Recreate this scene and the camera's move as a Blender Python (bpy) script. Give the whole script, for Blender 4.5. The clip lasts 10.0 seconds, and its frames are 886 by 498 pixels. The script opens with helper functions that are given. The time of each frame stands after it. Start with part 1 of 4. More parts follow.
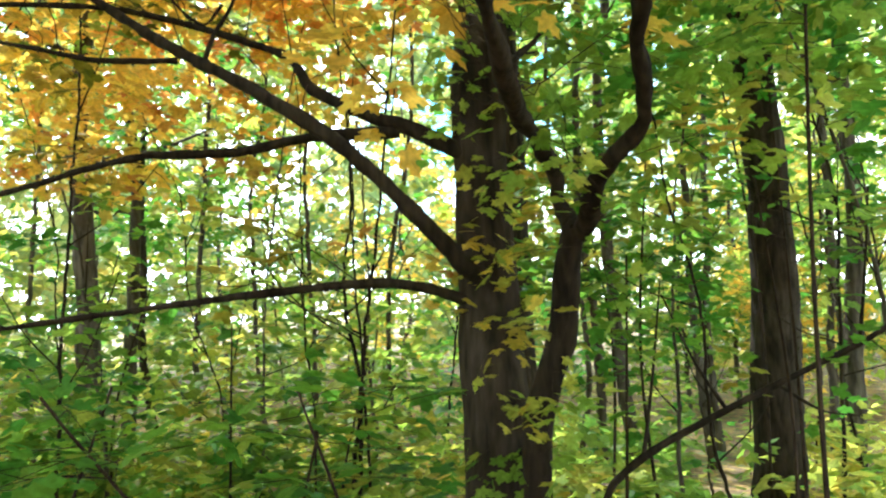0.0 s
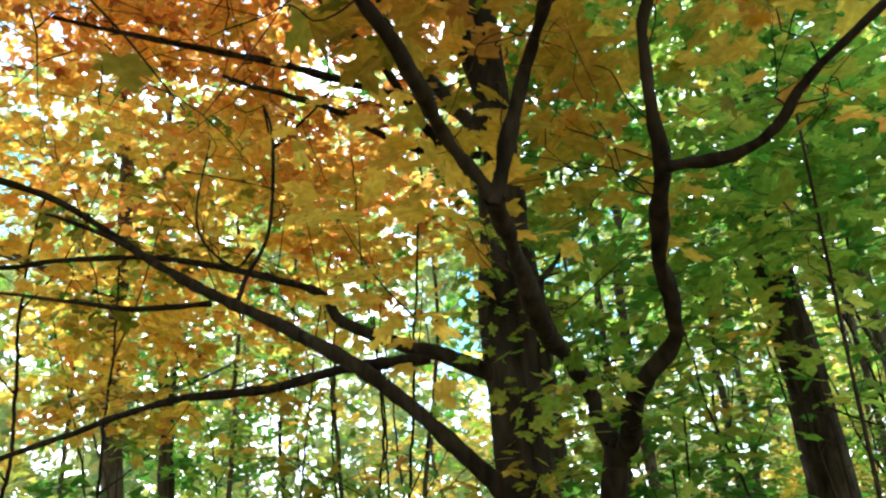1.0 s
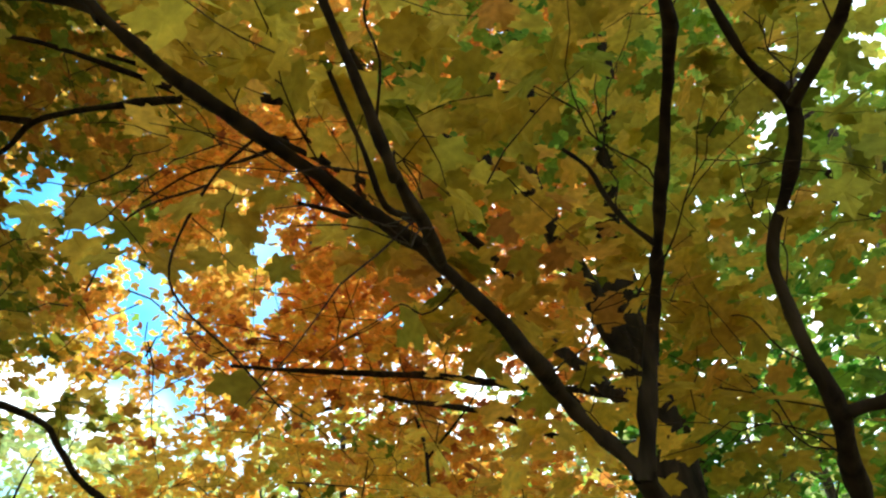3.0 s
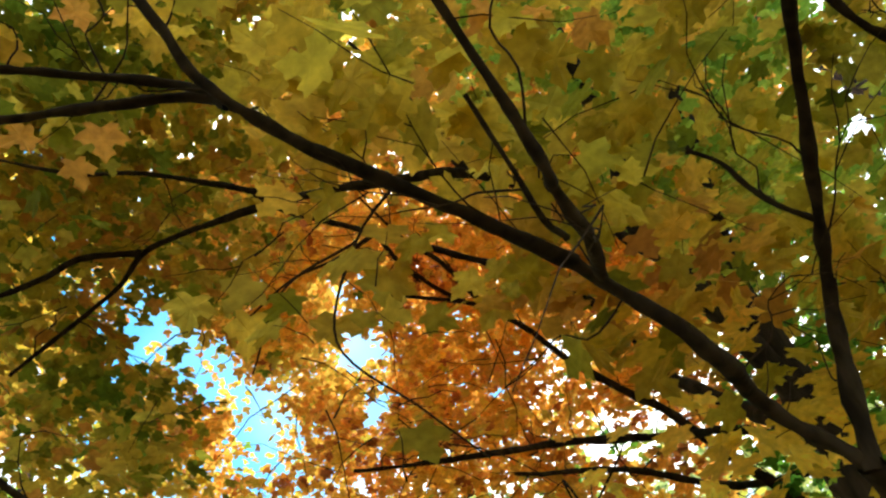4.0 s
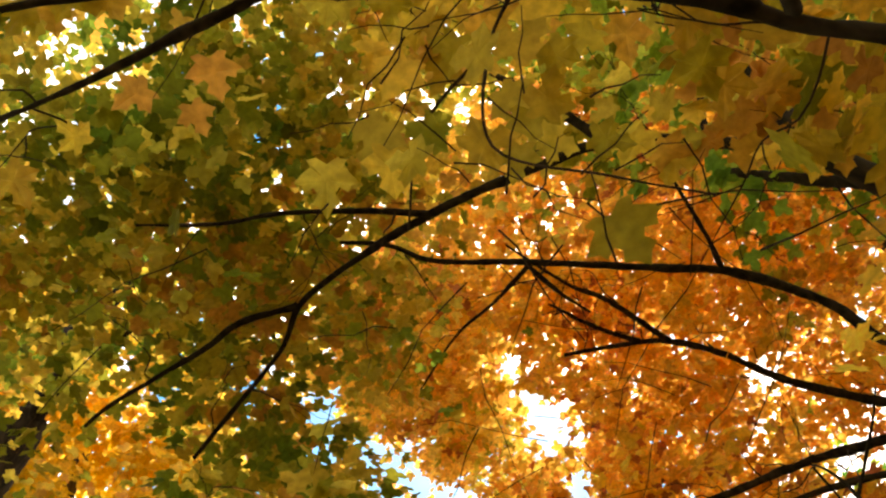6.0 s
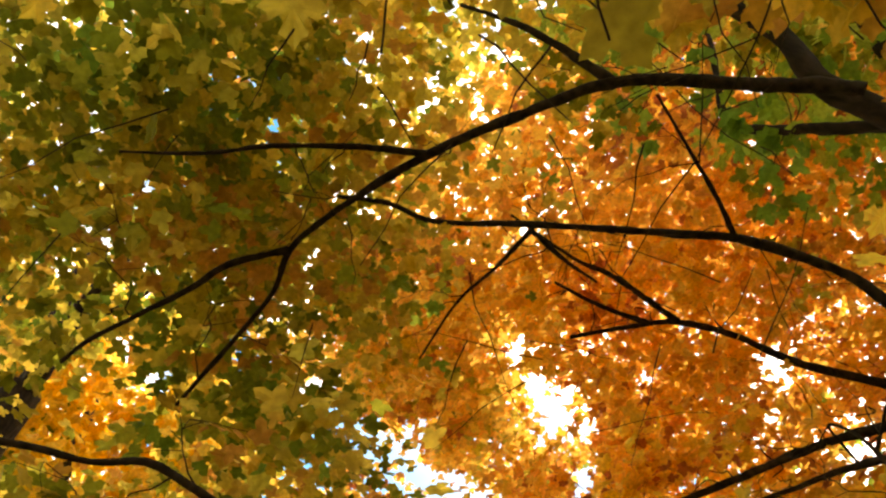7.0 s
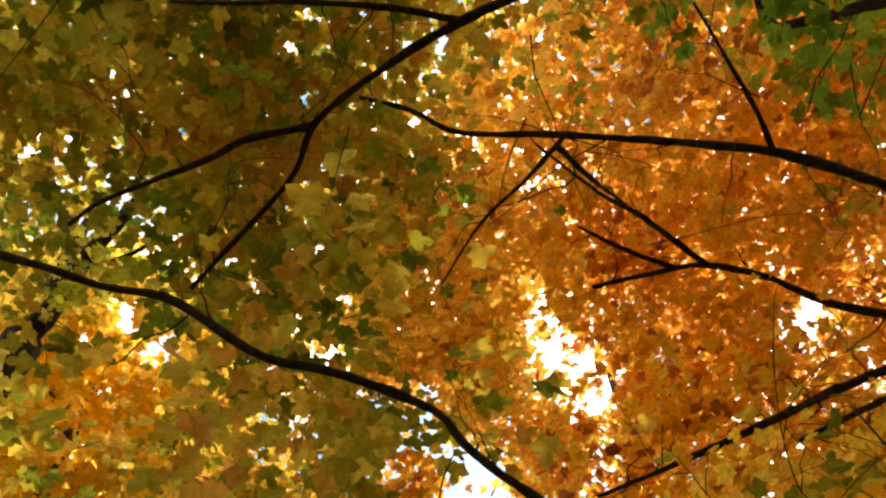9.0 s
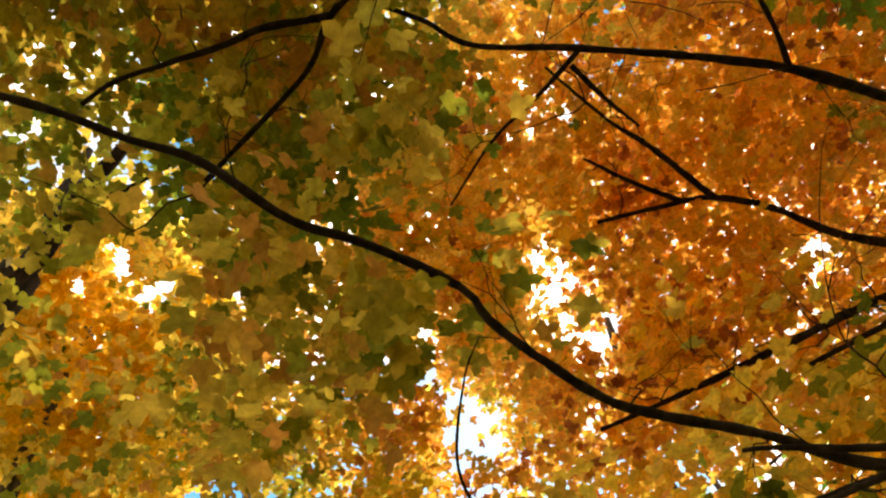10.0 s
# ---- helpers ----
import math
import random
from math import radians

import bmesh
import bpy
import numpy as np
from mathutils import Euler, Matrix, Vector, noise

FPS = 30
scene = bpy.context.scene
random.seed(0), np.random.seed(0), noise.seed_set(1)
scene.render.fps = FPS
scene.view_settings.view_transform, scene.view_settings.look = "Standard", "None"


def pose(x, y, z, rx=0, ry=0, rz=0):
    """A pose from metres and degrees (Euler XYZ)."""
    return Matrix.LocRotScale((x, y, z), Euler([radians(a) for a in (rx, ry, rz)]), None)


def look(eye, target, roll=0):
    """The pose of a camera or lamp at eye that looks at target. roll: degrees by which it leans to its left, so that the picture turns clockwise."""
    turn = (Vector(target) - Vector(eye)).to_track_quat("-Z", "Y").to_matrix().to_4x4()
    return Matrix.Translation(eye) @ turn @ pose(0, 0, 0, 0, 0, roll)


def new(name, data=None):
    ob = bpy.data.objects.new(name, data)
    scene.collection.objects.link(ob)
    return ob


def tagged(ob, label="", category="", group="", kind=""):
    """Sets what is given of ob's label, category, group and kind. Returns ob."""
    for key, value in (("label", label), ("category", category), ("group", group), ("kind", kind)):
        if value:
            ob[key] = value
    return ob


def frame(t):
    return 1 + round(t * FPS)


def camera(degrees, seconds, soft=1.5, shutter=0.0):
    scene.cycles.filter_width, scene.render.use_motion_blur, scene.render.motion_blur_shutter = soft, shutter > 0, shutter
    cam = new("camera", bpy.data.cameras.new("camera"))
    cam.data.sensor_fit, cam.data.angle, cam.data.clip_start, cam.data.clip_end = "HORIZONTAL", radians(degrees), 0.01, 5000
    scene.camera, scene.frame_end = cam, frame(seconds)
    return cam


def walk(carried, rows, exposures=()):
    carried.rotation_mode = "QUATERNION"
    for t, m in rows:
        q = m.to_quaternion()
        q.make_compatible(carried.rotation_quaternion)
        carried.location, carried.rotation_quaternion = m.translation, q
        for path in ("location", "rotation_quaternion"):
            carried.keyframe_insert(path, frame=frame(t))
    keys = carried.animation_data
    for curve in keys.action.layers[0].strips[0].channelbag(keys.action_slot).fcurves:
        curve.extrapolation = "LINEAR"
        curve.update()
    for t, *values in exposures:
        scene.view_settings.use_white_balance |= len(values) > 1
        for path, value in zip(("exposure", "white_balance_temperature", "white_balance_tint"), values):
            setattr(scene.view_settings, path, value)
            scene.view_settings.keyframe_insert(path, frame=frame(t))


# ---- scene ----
cam = camera(57.0, 10.0, soft=2.3)
PATH = [
    (0, (0.1, 0.01, 1.62), (-0.007, 2.001, 1.779), -1.9),
    (0.5, (0.115, 0.016, 1.637), (-0.012, 1.955, 2.111), -4.4),
    (1, (0.08, -0.003, 1.683), (-0.049, 1.88, 2.345), -5.5),
    (1.5, (0.101, 0.002, 1.716), (-0.094, 1.78, 2.611), -7.6),
    (2, (0.146, 0.078, 1.71), (-0.124, 1.725, 2.812), -8.4),
    (2.2, (0.191, 0.1, 1.699), (-0.133, 1.701, 2.853), -8.1),
    (3.3, (0.158, 0.166, 1.678), (-0.243, 1.537, 3.078), -9.2),
    (3.5, (0.114, 0.176, 1.675), (-0.301, 1.499, 3.117), -10.7),
    (4, (-0.042, 0.192, 1.658), (-0.493, 1.425, 3.167), -15.7),
    (4.5, (-0.133, 0.276, 1.624), (-0.678, 1.384, 3.196), -20.0),
    (5, (-0.221, 0.45, 1.588), (-0.87, 1.377, 3.238), -19.3),
    (5.5, (-0.333, 0.589, 1.564), (-0.963, 1.425, 3.268), -16.9),
    (5.7, (-0.398, 0.618, 1.548), (-0.958, 1.446, 3.28), -18.4),
    (6.8, (-0.672, 0.86, 1.558), (-1.174, 1.657, 3.322), -18.4),
    (7, (-0.706, 0.931, 1.545), (-1.227, 1.703, 3.315), -16.3),
    (7.5, (-0.835, 1.008, 1.527), (-1.326, 1.78, 3.306), -16.4),
    (8, (-0.998, 1.04, 1.512), (-1.425, 1.88, 3.276), -21.7),
    (8.5, (-1.125, 1.118, 1.513), (-1.583, 1.918, 3.288), -20.6),
    (9, (-1.258, 1.243, 1.496), (-1.743, 1.983, 3.29), -16.8),
    (9.5, (-1.397, 1.295, 1.432), (-1.864, 2.073, 3.215), -17.5),
    (10, (-1.582, 1.348, 1.429), (-2.088, 2.144, 3.193), -17.2),
]
walk(cam, [(t, look(eye, target, roll)) for t, eye, target, roll in PATH],
     exposures=[(0.0, 2.53, 5700, 3), (1.5, 1.7, 5700, 3), (3.5, 1.55, 6400, 2), (5.5, 1.78, 7900, 12), (7.0, 1.85, 8800, 19), (10.0, 1.46, 8700, 19)])

# ---- light: autumn sun ahead and above, broken cloud ----
SUN_YAW, SUN_ELEV = 22.0, 50.0
world = bpy.data.worlds.new("sky")
scene.world = world
world.use_nodes = True
wn, wl = world.node_tree.nodes, world.node_tree.links
bg = wn["Background"]
sky = wn.new("ShaderNodeTexSky")
sky.sky_type, sky.sun_disc = "NISHITA", False
sky.sun_elevation, sky.sun_rotation = radians(SUN_ELEV), radians(-SUN_YAW)
sky.air_density, sky.dust_density = 1.0, 0.1
cloud = wn.new("ShaderNodeTexNoise")
cloud.inputs["Scale"].default_value, cloud.inputs["Detail"].default_value = 2.6, 5.0
cramp = wn.new("ShaderNodeValToRGB")
cramp.color_ramp.elements[0].position, cramp.color_ramp.elements[1].position = 0.40, 0.54
wmix = wn.new("ShaderNodeMix")
wmix.data_type = "RGBA"
wco = wn.new("ShaderNodeTexCoord")
wl.new(wco.outputs["Generated"], cloud.inputs["Vector"])
wl.new(cloud.outputs["Fac"], cramp.inputs["Fac"])
# clear blue sky ahead to the left, broken cloud elsewhere
clear = wn.new("ShaderNodeVectorMath")
clear.operation = "DOT_PRODUCT"
clear.inputs[1].default_value = (-0.482, 0.535, 0.694)
wl.new(wco.outputs["Generated"], clear.inputs[0])
cmap = wn.new("ShaderNodeMapRange")
cmap.inputs["From Min"].default_value, cmap.inputs["From Max"].default_value = 0.976, 0.983
cmap.inputs["To Min"].default_value, cmap.inputs["To Max"].default_value = 1.0, 0.1
wl.new(clear.outputs["Value"], cmap.inputs["Value"])
cmul = wn.new("ShaderNodeMath")
cmul.operation = "MULTIPLY"
wl.new(cramp.outputs["Color"], cmul.inputs[0])
wl.new(cmap.outputs["Result"], cmul.inputs[1])
wl.new(cmul.outputs[0], wmix.inputs["Factor"])
deep = wn.new("ShaderNodeHueSaturation")
deep.inputs["Hue"].default_value, deep.inputs["Saturation"].default_value, deep.inputs["Value"].default_value = 0.48, 1.4, 1.05
wl.new(sky.outputs["Color"], deep.inputs["Color"])
wl.new(deep.outputs["Color"], wmix.inputs["A"])
wmix.inputs["B"].default_value = (11.0, 11.2, 11.6, 1)
wl.new(wmix.outputs["Result"], bg.inputs["Color"])
bg.inputs["Strength"].default_value = 0.12

sun = new("sun", bpy.data.lights.new("sun", "SUN"))
sun.data.energy, sun.data.angle, sun.data.color = 2.0, radians(0.6), (1.0, 0.94, 0.82)
sa, se = radians(SUN_YAW), radians(SUN_ELEV)
to_sun = Vector((-math.sin(sa) * math.cos(se), math.cos(sa) * math.cos(se), math.sin(se)))
sun.matrix_world = look(to_sun * 60, (0, 0, 0))


# ---- materials ----
def material(name):
    m = bpy.data.materials.new(name)
    m.use_nodes = True
    n = m.node_tree.nodes
    n.clear()
    return m, n, m.node_tree.links


def ramp(n, stops):
    r = n.new("ShaderNodeValToRGB")
    while len(r.color_ramp.elements) < len(stops):
        r.color_ramp.elements.new(0.5)
    for e, (at, c) in zip(r.color_ramp.elements, stops):
        e.position, e.color = at, (*c, 1)
    return r


def leaf_material(name, stops, through_light=0.55, single=False, spread=0.45):
    """A leaf: coloured on both faces, lets light through, faint gloss, veins and blotches."""
    m, n, l = material(name)
    out = n.new("ShaderNodeOutputMaterial")
    geo = n.new("ShaderNodeObjectInfo" if single else "ShaderNodeNewGeometry")
    rnd = geo.outputs["Random" if single else "Random Per Island"]
    pos = n.new("ShaderNodeNewGeometry")
    big = n.new("ShaderNodeTexNoise")
    big.inputs["Scale"].default_value, big.inputs["Detail"].default_value = 0.9, 2.0
    l.new(pos.outputs["Position"], big.inputs["Vector"])
    mixv = n.new("ShaderNodeMath")
    mixv.operation = "MULTIPLY_ADD"
    mixv.inputs[1].default_value = spread
    l.new(rnd, mixv.inputs[0])
    sub = n.new("ShaderNodeMath")
    sub.operation = "MULTIPLY_ADD"
    sub.inputs[1].default_value, sub.inputs[2].default_value = 2.2, -0.6 - spread / 2
    l.new(big.outputs["Fac"], sub.inputs[0])
    l.new(sub.outputs[0], mixv.inputs[2])
    col = ramp(n, stops)
    l.new(mixv.outputs[0], col.inputs["Fac"])
    spot = n.new("ShaderNodeTexNoise")
    spot.inputs["Scale"].default_value, spot.inputs["Detail"].default_value = 38.0, 3.0
    l.new(pos.outputs["Position"], spot.inputs["Vector"])
    dark = n.new("ShaderNodeMapRange")
    dark.inputs["From Min"].default_value, dark.inputs["From Max"].default_value = 0.35, 0.7
    dark.inputs["To Min"].default_value, dark.inputs["To Max"].default_value = 0.72, 1.1
    l.new(spot.outputs["Fac"], dark.inputs["Value"])
    val = n.new("ShaderNodeHueSaturation")
    again = n.new("ShaderNodeMath")
    again.operation = "MULTIPLY"
    again.inputs[1].default_value = 7.31
    l.new(rnd, again.inputs[0])
    frac = n.new("ShaderNodeMath")
    frac.operation = "FRACT"
    l.new(again.outputs[0], frac.inputs[0])
    vary = n.new("ShaderNodeMapRange")
    vary.inputs["To Min"].default_value, vary.inputs["To Max"].default_value = 0.76, 1.2
    l.new(frac.outputs[0], vary.inputs["Value"])
    both = n.new("ShaderNodeMath")
    both.operation = "MULTIPLY"
    l.new(dark.outputs["Result"], both.inputs[0])
    l.new(vary.outputs["Result"], both.inputs[1])
    l.new(both.outputs[0], val.inputs["Value"])
    l.new(col.outputs["Color"], val.inputs["Color"])
    dif = n.new("ShaderNodeBsdfPrincipled")
    dif.inputs["Roughness"].default_value = 0.55
    dif.inputs["Specular IOR Level"].default_value = 0.14
    l.new(val.outputs["Color"], dif.inputs["Base Color"])
    tr = n.new("ShaderNodeBsdfTranslucent")
    sat = n.new("ShaderNodeHueSaturation")
    sat.inputs["Saturation"].default_value, sat.inputs["Value"].default_value = 1.0, 1.34
    l.new(val.outputs["Color"], sat.inputs["Color"])
    l.new(sat.outputs["Color"], tr.inputs["Color"])
    mx = n.new("ShaderNodeMixShader")
    mx.inputs["Fac"].default_value = through_light
    l.new(dif.outputs[0], mx.inputs[1])
    l.new(tr.outputs[0], mx.inputs[2])
    l.new(mx.outputs[0], out.inputs["Surface"])
    return m


GOLD = [(0.0, (0.17, 0.20, 0.03)), (0.3, (0.40, 0.34, 0.045)), (0.6, (0.53, 0.375, 0.05)), (0.88, (0.53, 0.29, 0.05)), (1.0, (0.42, 0.19, 0.045))]
ORANGE = [(0.0, (0.82, 0.58, 0.11)), (0.3, (0.80, 0.48, 0.085)), (0.6, (0.77, 0.41, 0.075)), (0.86, (0.68, 0.29, 0.06)), (1.0, (0.38, 0.13, 0.045))]
GREEN = [(0.0, (0.045, 0.14, 0.02)), (0.4, (0.09, 0.24, 0.028)), (0.7, (0.19, 0.33, 0.035)), (0.9, (0.33, 0.35, 0.045)), (1.0, (0.46, 0.33, 0.05))]
OLIVE = [(0.0, (0.125, 0.145, 0.016)), (0.3, (0.22, 0.21, 0.024)), (0.48, (0.41, 0.325, 0.05)), (0.8, (0.54, 0.36, 0.055)), (1.0, (0.46, 0.22, 0.045))]
LIME = [(0.0, (0.125, 0.25, 0.04)), (0.45, (0.27, 0.39, 0.055)), (0.75, (0.47, 0.47, 0.08)), (1.0, (0.64, 0.49, 0.08))]
YELLOW = [(0.0, (0.80, 0.64, 0.10)), (0.5, (0.80, 0.57, 0.09)), (1.0, (0.74, 0.42, 0.07))]
leaf_gold = leaf_material("leaf_gold", GOLD, 0.7)
leaf_gold_one = leaf_material("leaf_gold_single", GOLD, 0.7, single=True)
leaf_orange = leaf_material("leaf_orange", ORANGE, 0.6, spread=0.8)
# raised blue paints the haze of distance into the leaf colour
leaf_far_hazy = leaf_material("leaf_far_hazy", [(0.0, (0.16, 0.25, 0.10)), (0.45, (0.31, 0.38, 0.13)), (0.75, (0.50, 0.46, 0.13)), (1.0, (0.62, 0.48, 0.10))], 0.6)
leaf_green = leaf_material("leaf_green", GREEN, 0.6)
leaf_olive = leaf_material("leaf_olive", OLIVE, 0.7, spread=0.85)
leaf_lime = leaf_material("leaf_lime", LIME, 0.7)
leaf_moss = leaf_material("leaf_moss", [(0.0, (0.075, 0.13, 0.016)), (0.5, (0.14, 0.20, 0.024)), (0.85, (0.26, 0.27, 0.034)), (1.0, (0.40, 0.30, 0.04))], 0.66)
leaf_yellow = leaf_material("leaf_yellow", YELLOW, 0.6)


def bark_material(name, dark, light, scale=1.0, moss=0.0):
    m, n, l = material(name)
    out = n.new("ShaderNodeOutputMaterial")
    b = n.new("ShaderNodeBsdfPrincipled")
    b.inputs["Roughness"].default_value = 0.92
    b.inputs["Specular IOR Level"].default_value = 0.15
    geo = n.new("ShaderNodeNewGeometry")
    mp = n.new("ShaderNodeMapping")
    mp.inputs["Scale"].default_value = (26 * scale, 26 * scale, 5.5 * scale)
    l.new(geo.outputs["Position"], mp.inputs["Vector"])
    fine = n.new("ShaderNodeTexNoise")
    fine.inputs["Scale"].default_value, fine.inputs["Detail"].default_value = 1.0, 6.0
    l.new(mp.outputs["Vector"], fine.inputs["Vector"])
    patch = n.new("ShaderNodeTexNoise")
    patch.inputs["Scale"].default_value, patch.inputs["Detail"].default_value = 3.0, 3.0
    l.new(geo.outputs["Position"], patch.inputs["Vector"])
    r1 = ramp(n, [(0.32, dark), (0.68, light)])
    l.new(fine.outputs["Fac"], r1.inputs["Fac"])
    r2 = ramp(n, [(0.45, (0.55, 0.5, 0.45)), (0.7, (1.0, 1.0, 1.0))])
    l.new(patch.outputs["Fac"], r2.inputs["Fac"])
    mx = n.new("ShaderNodeMix")
    mx.data_type, mx.blend_type = "RGBA", "MULTIPLY"
    mx.inputs["Factor"].default_value = 1.0
    l.new(r1.outputs["Color"], mx.inputs["A"])
    l.new(r2.outputs["Color"], mx.inputs["B"])
    l.new(mx.outputs["Result"], b.inputs["Base Color"])
    bump = n.new("ShaderNodeBump")
    bump.inputs["Strength"].default_value, bump.inputs["Distance"].default_value = 0.8, 0.012 / scale
    l.new(fine.outputs["Fac"], bump.inputs["Height"])
    l.new(bump.outputs["Normal"], b.inputs["Normal"])
    l.new(b.outputs[0], out.inputs["Surface"])
    return m


bark_dark = bark_material("bark_dark", (0.012, 0.008, 0.006), (0.052, 0.036, 0.026))
bark_trunk = bark_material("bark_trunk", (0.018, 0.013, 0.010), (0.08, 0.058, 0.045))
bark_grey = bark_material("bark_grey", (0.05, 0.04, 0.032), (0.17, 0.14, 0.115), 0.8)
twig_bark = bark_material("twig_bark", (0.02, 0.013, 0.01), (0.07, 0.045, 0.032), 3.0)


def litter_material():
    m, n, l = material("leaf_litter")
    out = n.new("ShaderNodeOutputMaterial")
    b = n.new("ShaderNodeBsdfPrincipled")
    b.inputs["Roughness"].default_value = 0.9
    geo = n.new("ShaderNodeNewGeometry")
    v = n.new("ShaderNodeTexVoronoi")
    v.inputs["Scale"].default_value = 13.0
    l.new(geo.outputs["Position"], v.inputs["Vector"])
    big = n.new("ShaderNodeTexNoise")
    big.inputs["Scale"].default_value, big.inputs["Detail"].default_value = 0.5, 6.0
    l.new(geo.outputs["Position"], big.inputs["Vector"])
    r = ramp(n, [(0.0, (0.10, 0.06, 0.03)), (0.4, (0.22, 0.13, 0.05)), (0.7, (0.36, 0.22, 0.06)), (1.0, (0.12, 0.16, 0.04))])
    sep = n.new("ShaderNodeSeparateColor")
    l.new(v.outputs["Color"], sep.inputs[0])
    l.new(sep.outputs[0], r.inputs["Fac"])
    r2 = ramp(n, [(0.35, (0.5, 0.5, 0.5)), (0.65, (1.1, 1.1, 1.0))])
    l.new(big.outputs["Fac"], r2.inputs["Fac"])
    mx = n.new("ShaderNodeMix")
    mx.data_type, mx.blend_type = "RGBA", "MULTIPLY"
    mx.inputs["Factor"].default_value = 1.0
    l.new(r.outputs["Color"], mx.inputs["A"])
    l.new(r2.outputs["Color"], mx.inputs["B"])
    l.new(mx.outputs["Result"], b.inputs["Base Color"])
    bump = n.new("ShaderNodeBump")
    bump.inputs["Strength"].default_value, bump.inputs["Distance"].default_value = 0.7, 0.02
    l.new(v.outputs["Distance"], bump.inputs["Height"])
    l.new(bump.outputs["Normal"], b.inputs["Normal"])
    l.new(b.outputs[0], out.inputs["Surface"])
    return m


litter = litter_material()


# ---- mesh tools ----
def mesh_from(name, verts, faces, mat, smooth=False):
    """A mesh from arrays: verts (n, 3), faces a list of equal-length rows."""
    me = bpy.data.meshes.new(name)
    verts, faces = np.asarray(verts, np.float32), np.asarray(faces, np.int32)
    k = faces.shape[1]
    me.vertices.add(len(verts))
    me.vertices.foreach_set("co", verts.ravel())
    me.loops.add(faces.size)
    me.loops.foreach_set("vertex_index", faces.ravel())
    me.polygons.add(len(faces))
    me.polygons.foreach_set("loop_start", np.arange(0, faces.size, k, dtype=np.int32))
    me.polygons.foreach_set("use_smooth", np.full(len(faces), smooth))
    me.update(calc_edges=True)
    me.materials.append(mat)
    return me


def part(name, me, parent, label="", kind=""):
    ob = new(name, me)
    ob.parent = parent
    return tagged(ob, label=label, kind=kind)


def thing(name, label, category, group="", kind="", at=(0, 0, 0)):
    ob = new(name)
    ob.empty_display_size = 0.3
    return tagged(ob, label, category, group, kind)


def smooth_line(points, step=0.06):
    """A Catmull-Rom line through the points."""
    p = np.array(points, float)
    p = np.vstack([2 * p[0] - p[1], p, 2 * p[-1] - p[-2]])
    out = []
    for a, b, c, d in zip(p[:-3], p[1:-2], p[2:-1], p[3:]):
        n = max(2, int(np.linalg.norm(c - b) / step))
        t = np.linspace(0, 1, n, endpoint=False)[:, None]
        out.append(0.5 * (2 * b + (c - a) * t + (2 * a - 5 * b + 4 * c - d) * t**2 + (3 * b - a - 3 * c + d) * t**3))
    out.append(p[-2][None])
    return np.vstack(out)


def tube(line, radii, sides=8, rough=0.1, rng=None, cap=True):
    """Verts and quads of a tapering, slightly knobbly tube along a line."""
    line = np.asarray(line, float)
    n = len(line)
    tan = np.gradient(line, axis=0)
    tan /= np.linalg.norm(tan, axis=1)[:, None] + 1e-9
    up = np.array([0.31, 0.17, 0.93]) if abs(tan[0][2]) < 0.9 else np.array([1.0, 0.2, 0.0])
    side = np.cross(tan, up)
    side /= np.linalg.norm(side, axis=1)[:, None] + 1e-9
    oth = np.cross(side, tan)
    ang = np.linspace(0, 2 * np.pi, sides, endpoint=False)
    rad = np.asarray(radii, float)[:, None] * np.ones((n, sides))
    if rough and rng is not None:
        wob = rng.normal(0, 1, (n, sides))
        for _ in range(2):
            wob = (wob + np.roll(wob, 1, 0) + np.roll(wob, 1, 1)) / 2.2
        swell = np.convolve(rng.normal(0, 1, n + 8), np.ones(5) / 2.2, "same")[4:-4][:, None]
        rad = rad * (1 + rough * wob + 0.5 * rough * swell)
    v = line[:, None] + rad[..., None] * (np.cos(ang)[None, :, None] * side[:, None] + np.sin(ang)[None, :, None] * oth[:, None])
    i, j = np.meshgrid(np.arange(n - 1), np.arange(sides), indexing="ij")
    k = (j + 1) % sides
    f = np.stack([i * sides + j, i * sides + k, (i + 1) * sides + k, (i + 1) * sides + j], -1).reshape(-1, 4)
    return v.reshape(-1, 3), f


def join(pieces):
    vs, fs, at = [], [], 0
    for v, f in pieces:
        vs.append(v)
        fs.append(np.asarray(f) + at)
        at += len(v)
    return np.vstack(vs), np.vstack(fs)


def limb(name, points, r0, r1, parent, mat, rng, sides=9, rough=0.12, label="", wander=0.0, power=0.8):
    line = smooth_line(points, max(0.03, r0 * 0.9))
    n = len(line)
    if wander:
        w = np.cumsum(rng.normal(0, 1, (n, 3)), 0)
        w -= np.linspace(0, 1, n)[:, None] * w[-1]
        line = line + w * wander / max(1.0, np.sqrt(n))
    t = np.linspace(0, 1, n)
    rad = r0 + (r1 - r0) * t**power
    v, f = tube(line, rad, sides, rough, rng)
    part(name, mesh_from(name, v, f, mat, True), parent, label)
    return line


# leaf outlines: right half from base to tip, in leaf widths
HALF_FINE = [(0.03, 0.0), (0.19, -0.10), (0.37, -0.07), (0.30, 0.08), (0.45, 0.19), (0.61, 0.34), (0.46, 0.41), (0.41, 0.54), (0.24, 0.46), (0.17, 0.57), (0.26, 0.74), (0.12, 0.82)]
HALF_MID = [(0.24, -0.09), (0.32, 0.08), (0.58, 0.34), (0.38, 0.50), (0.19, 0.50), (0.22, 0.77)]
HALF_FAR = [(0.32, -0.02), (0.56, 0.36), (0.20, 0.52)]


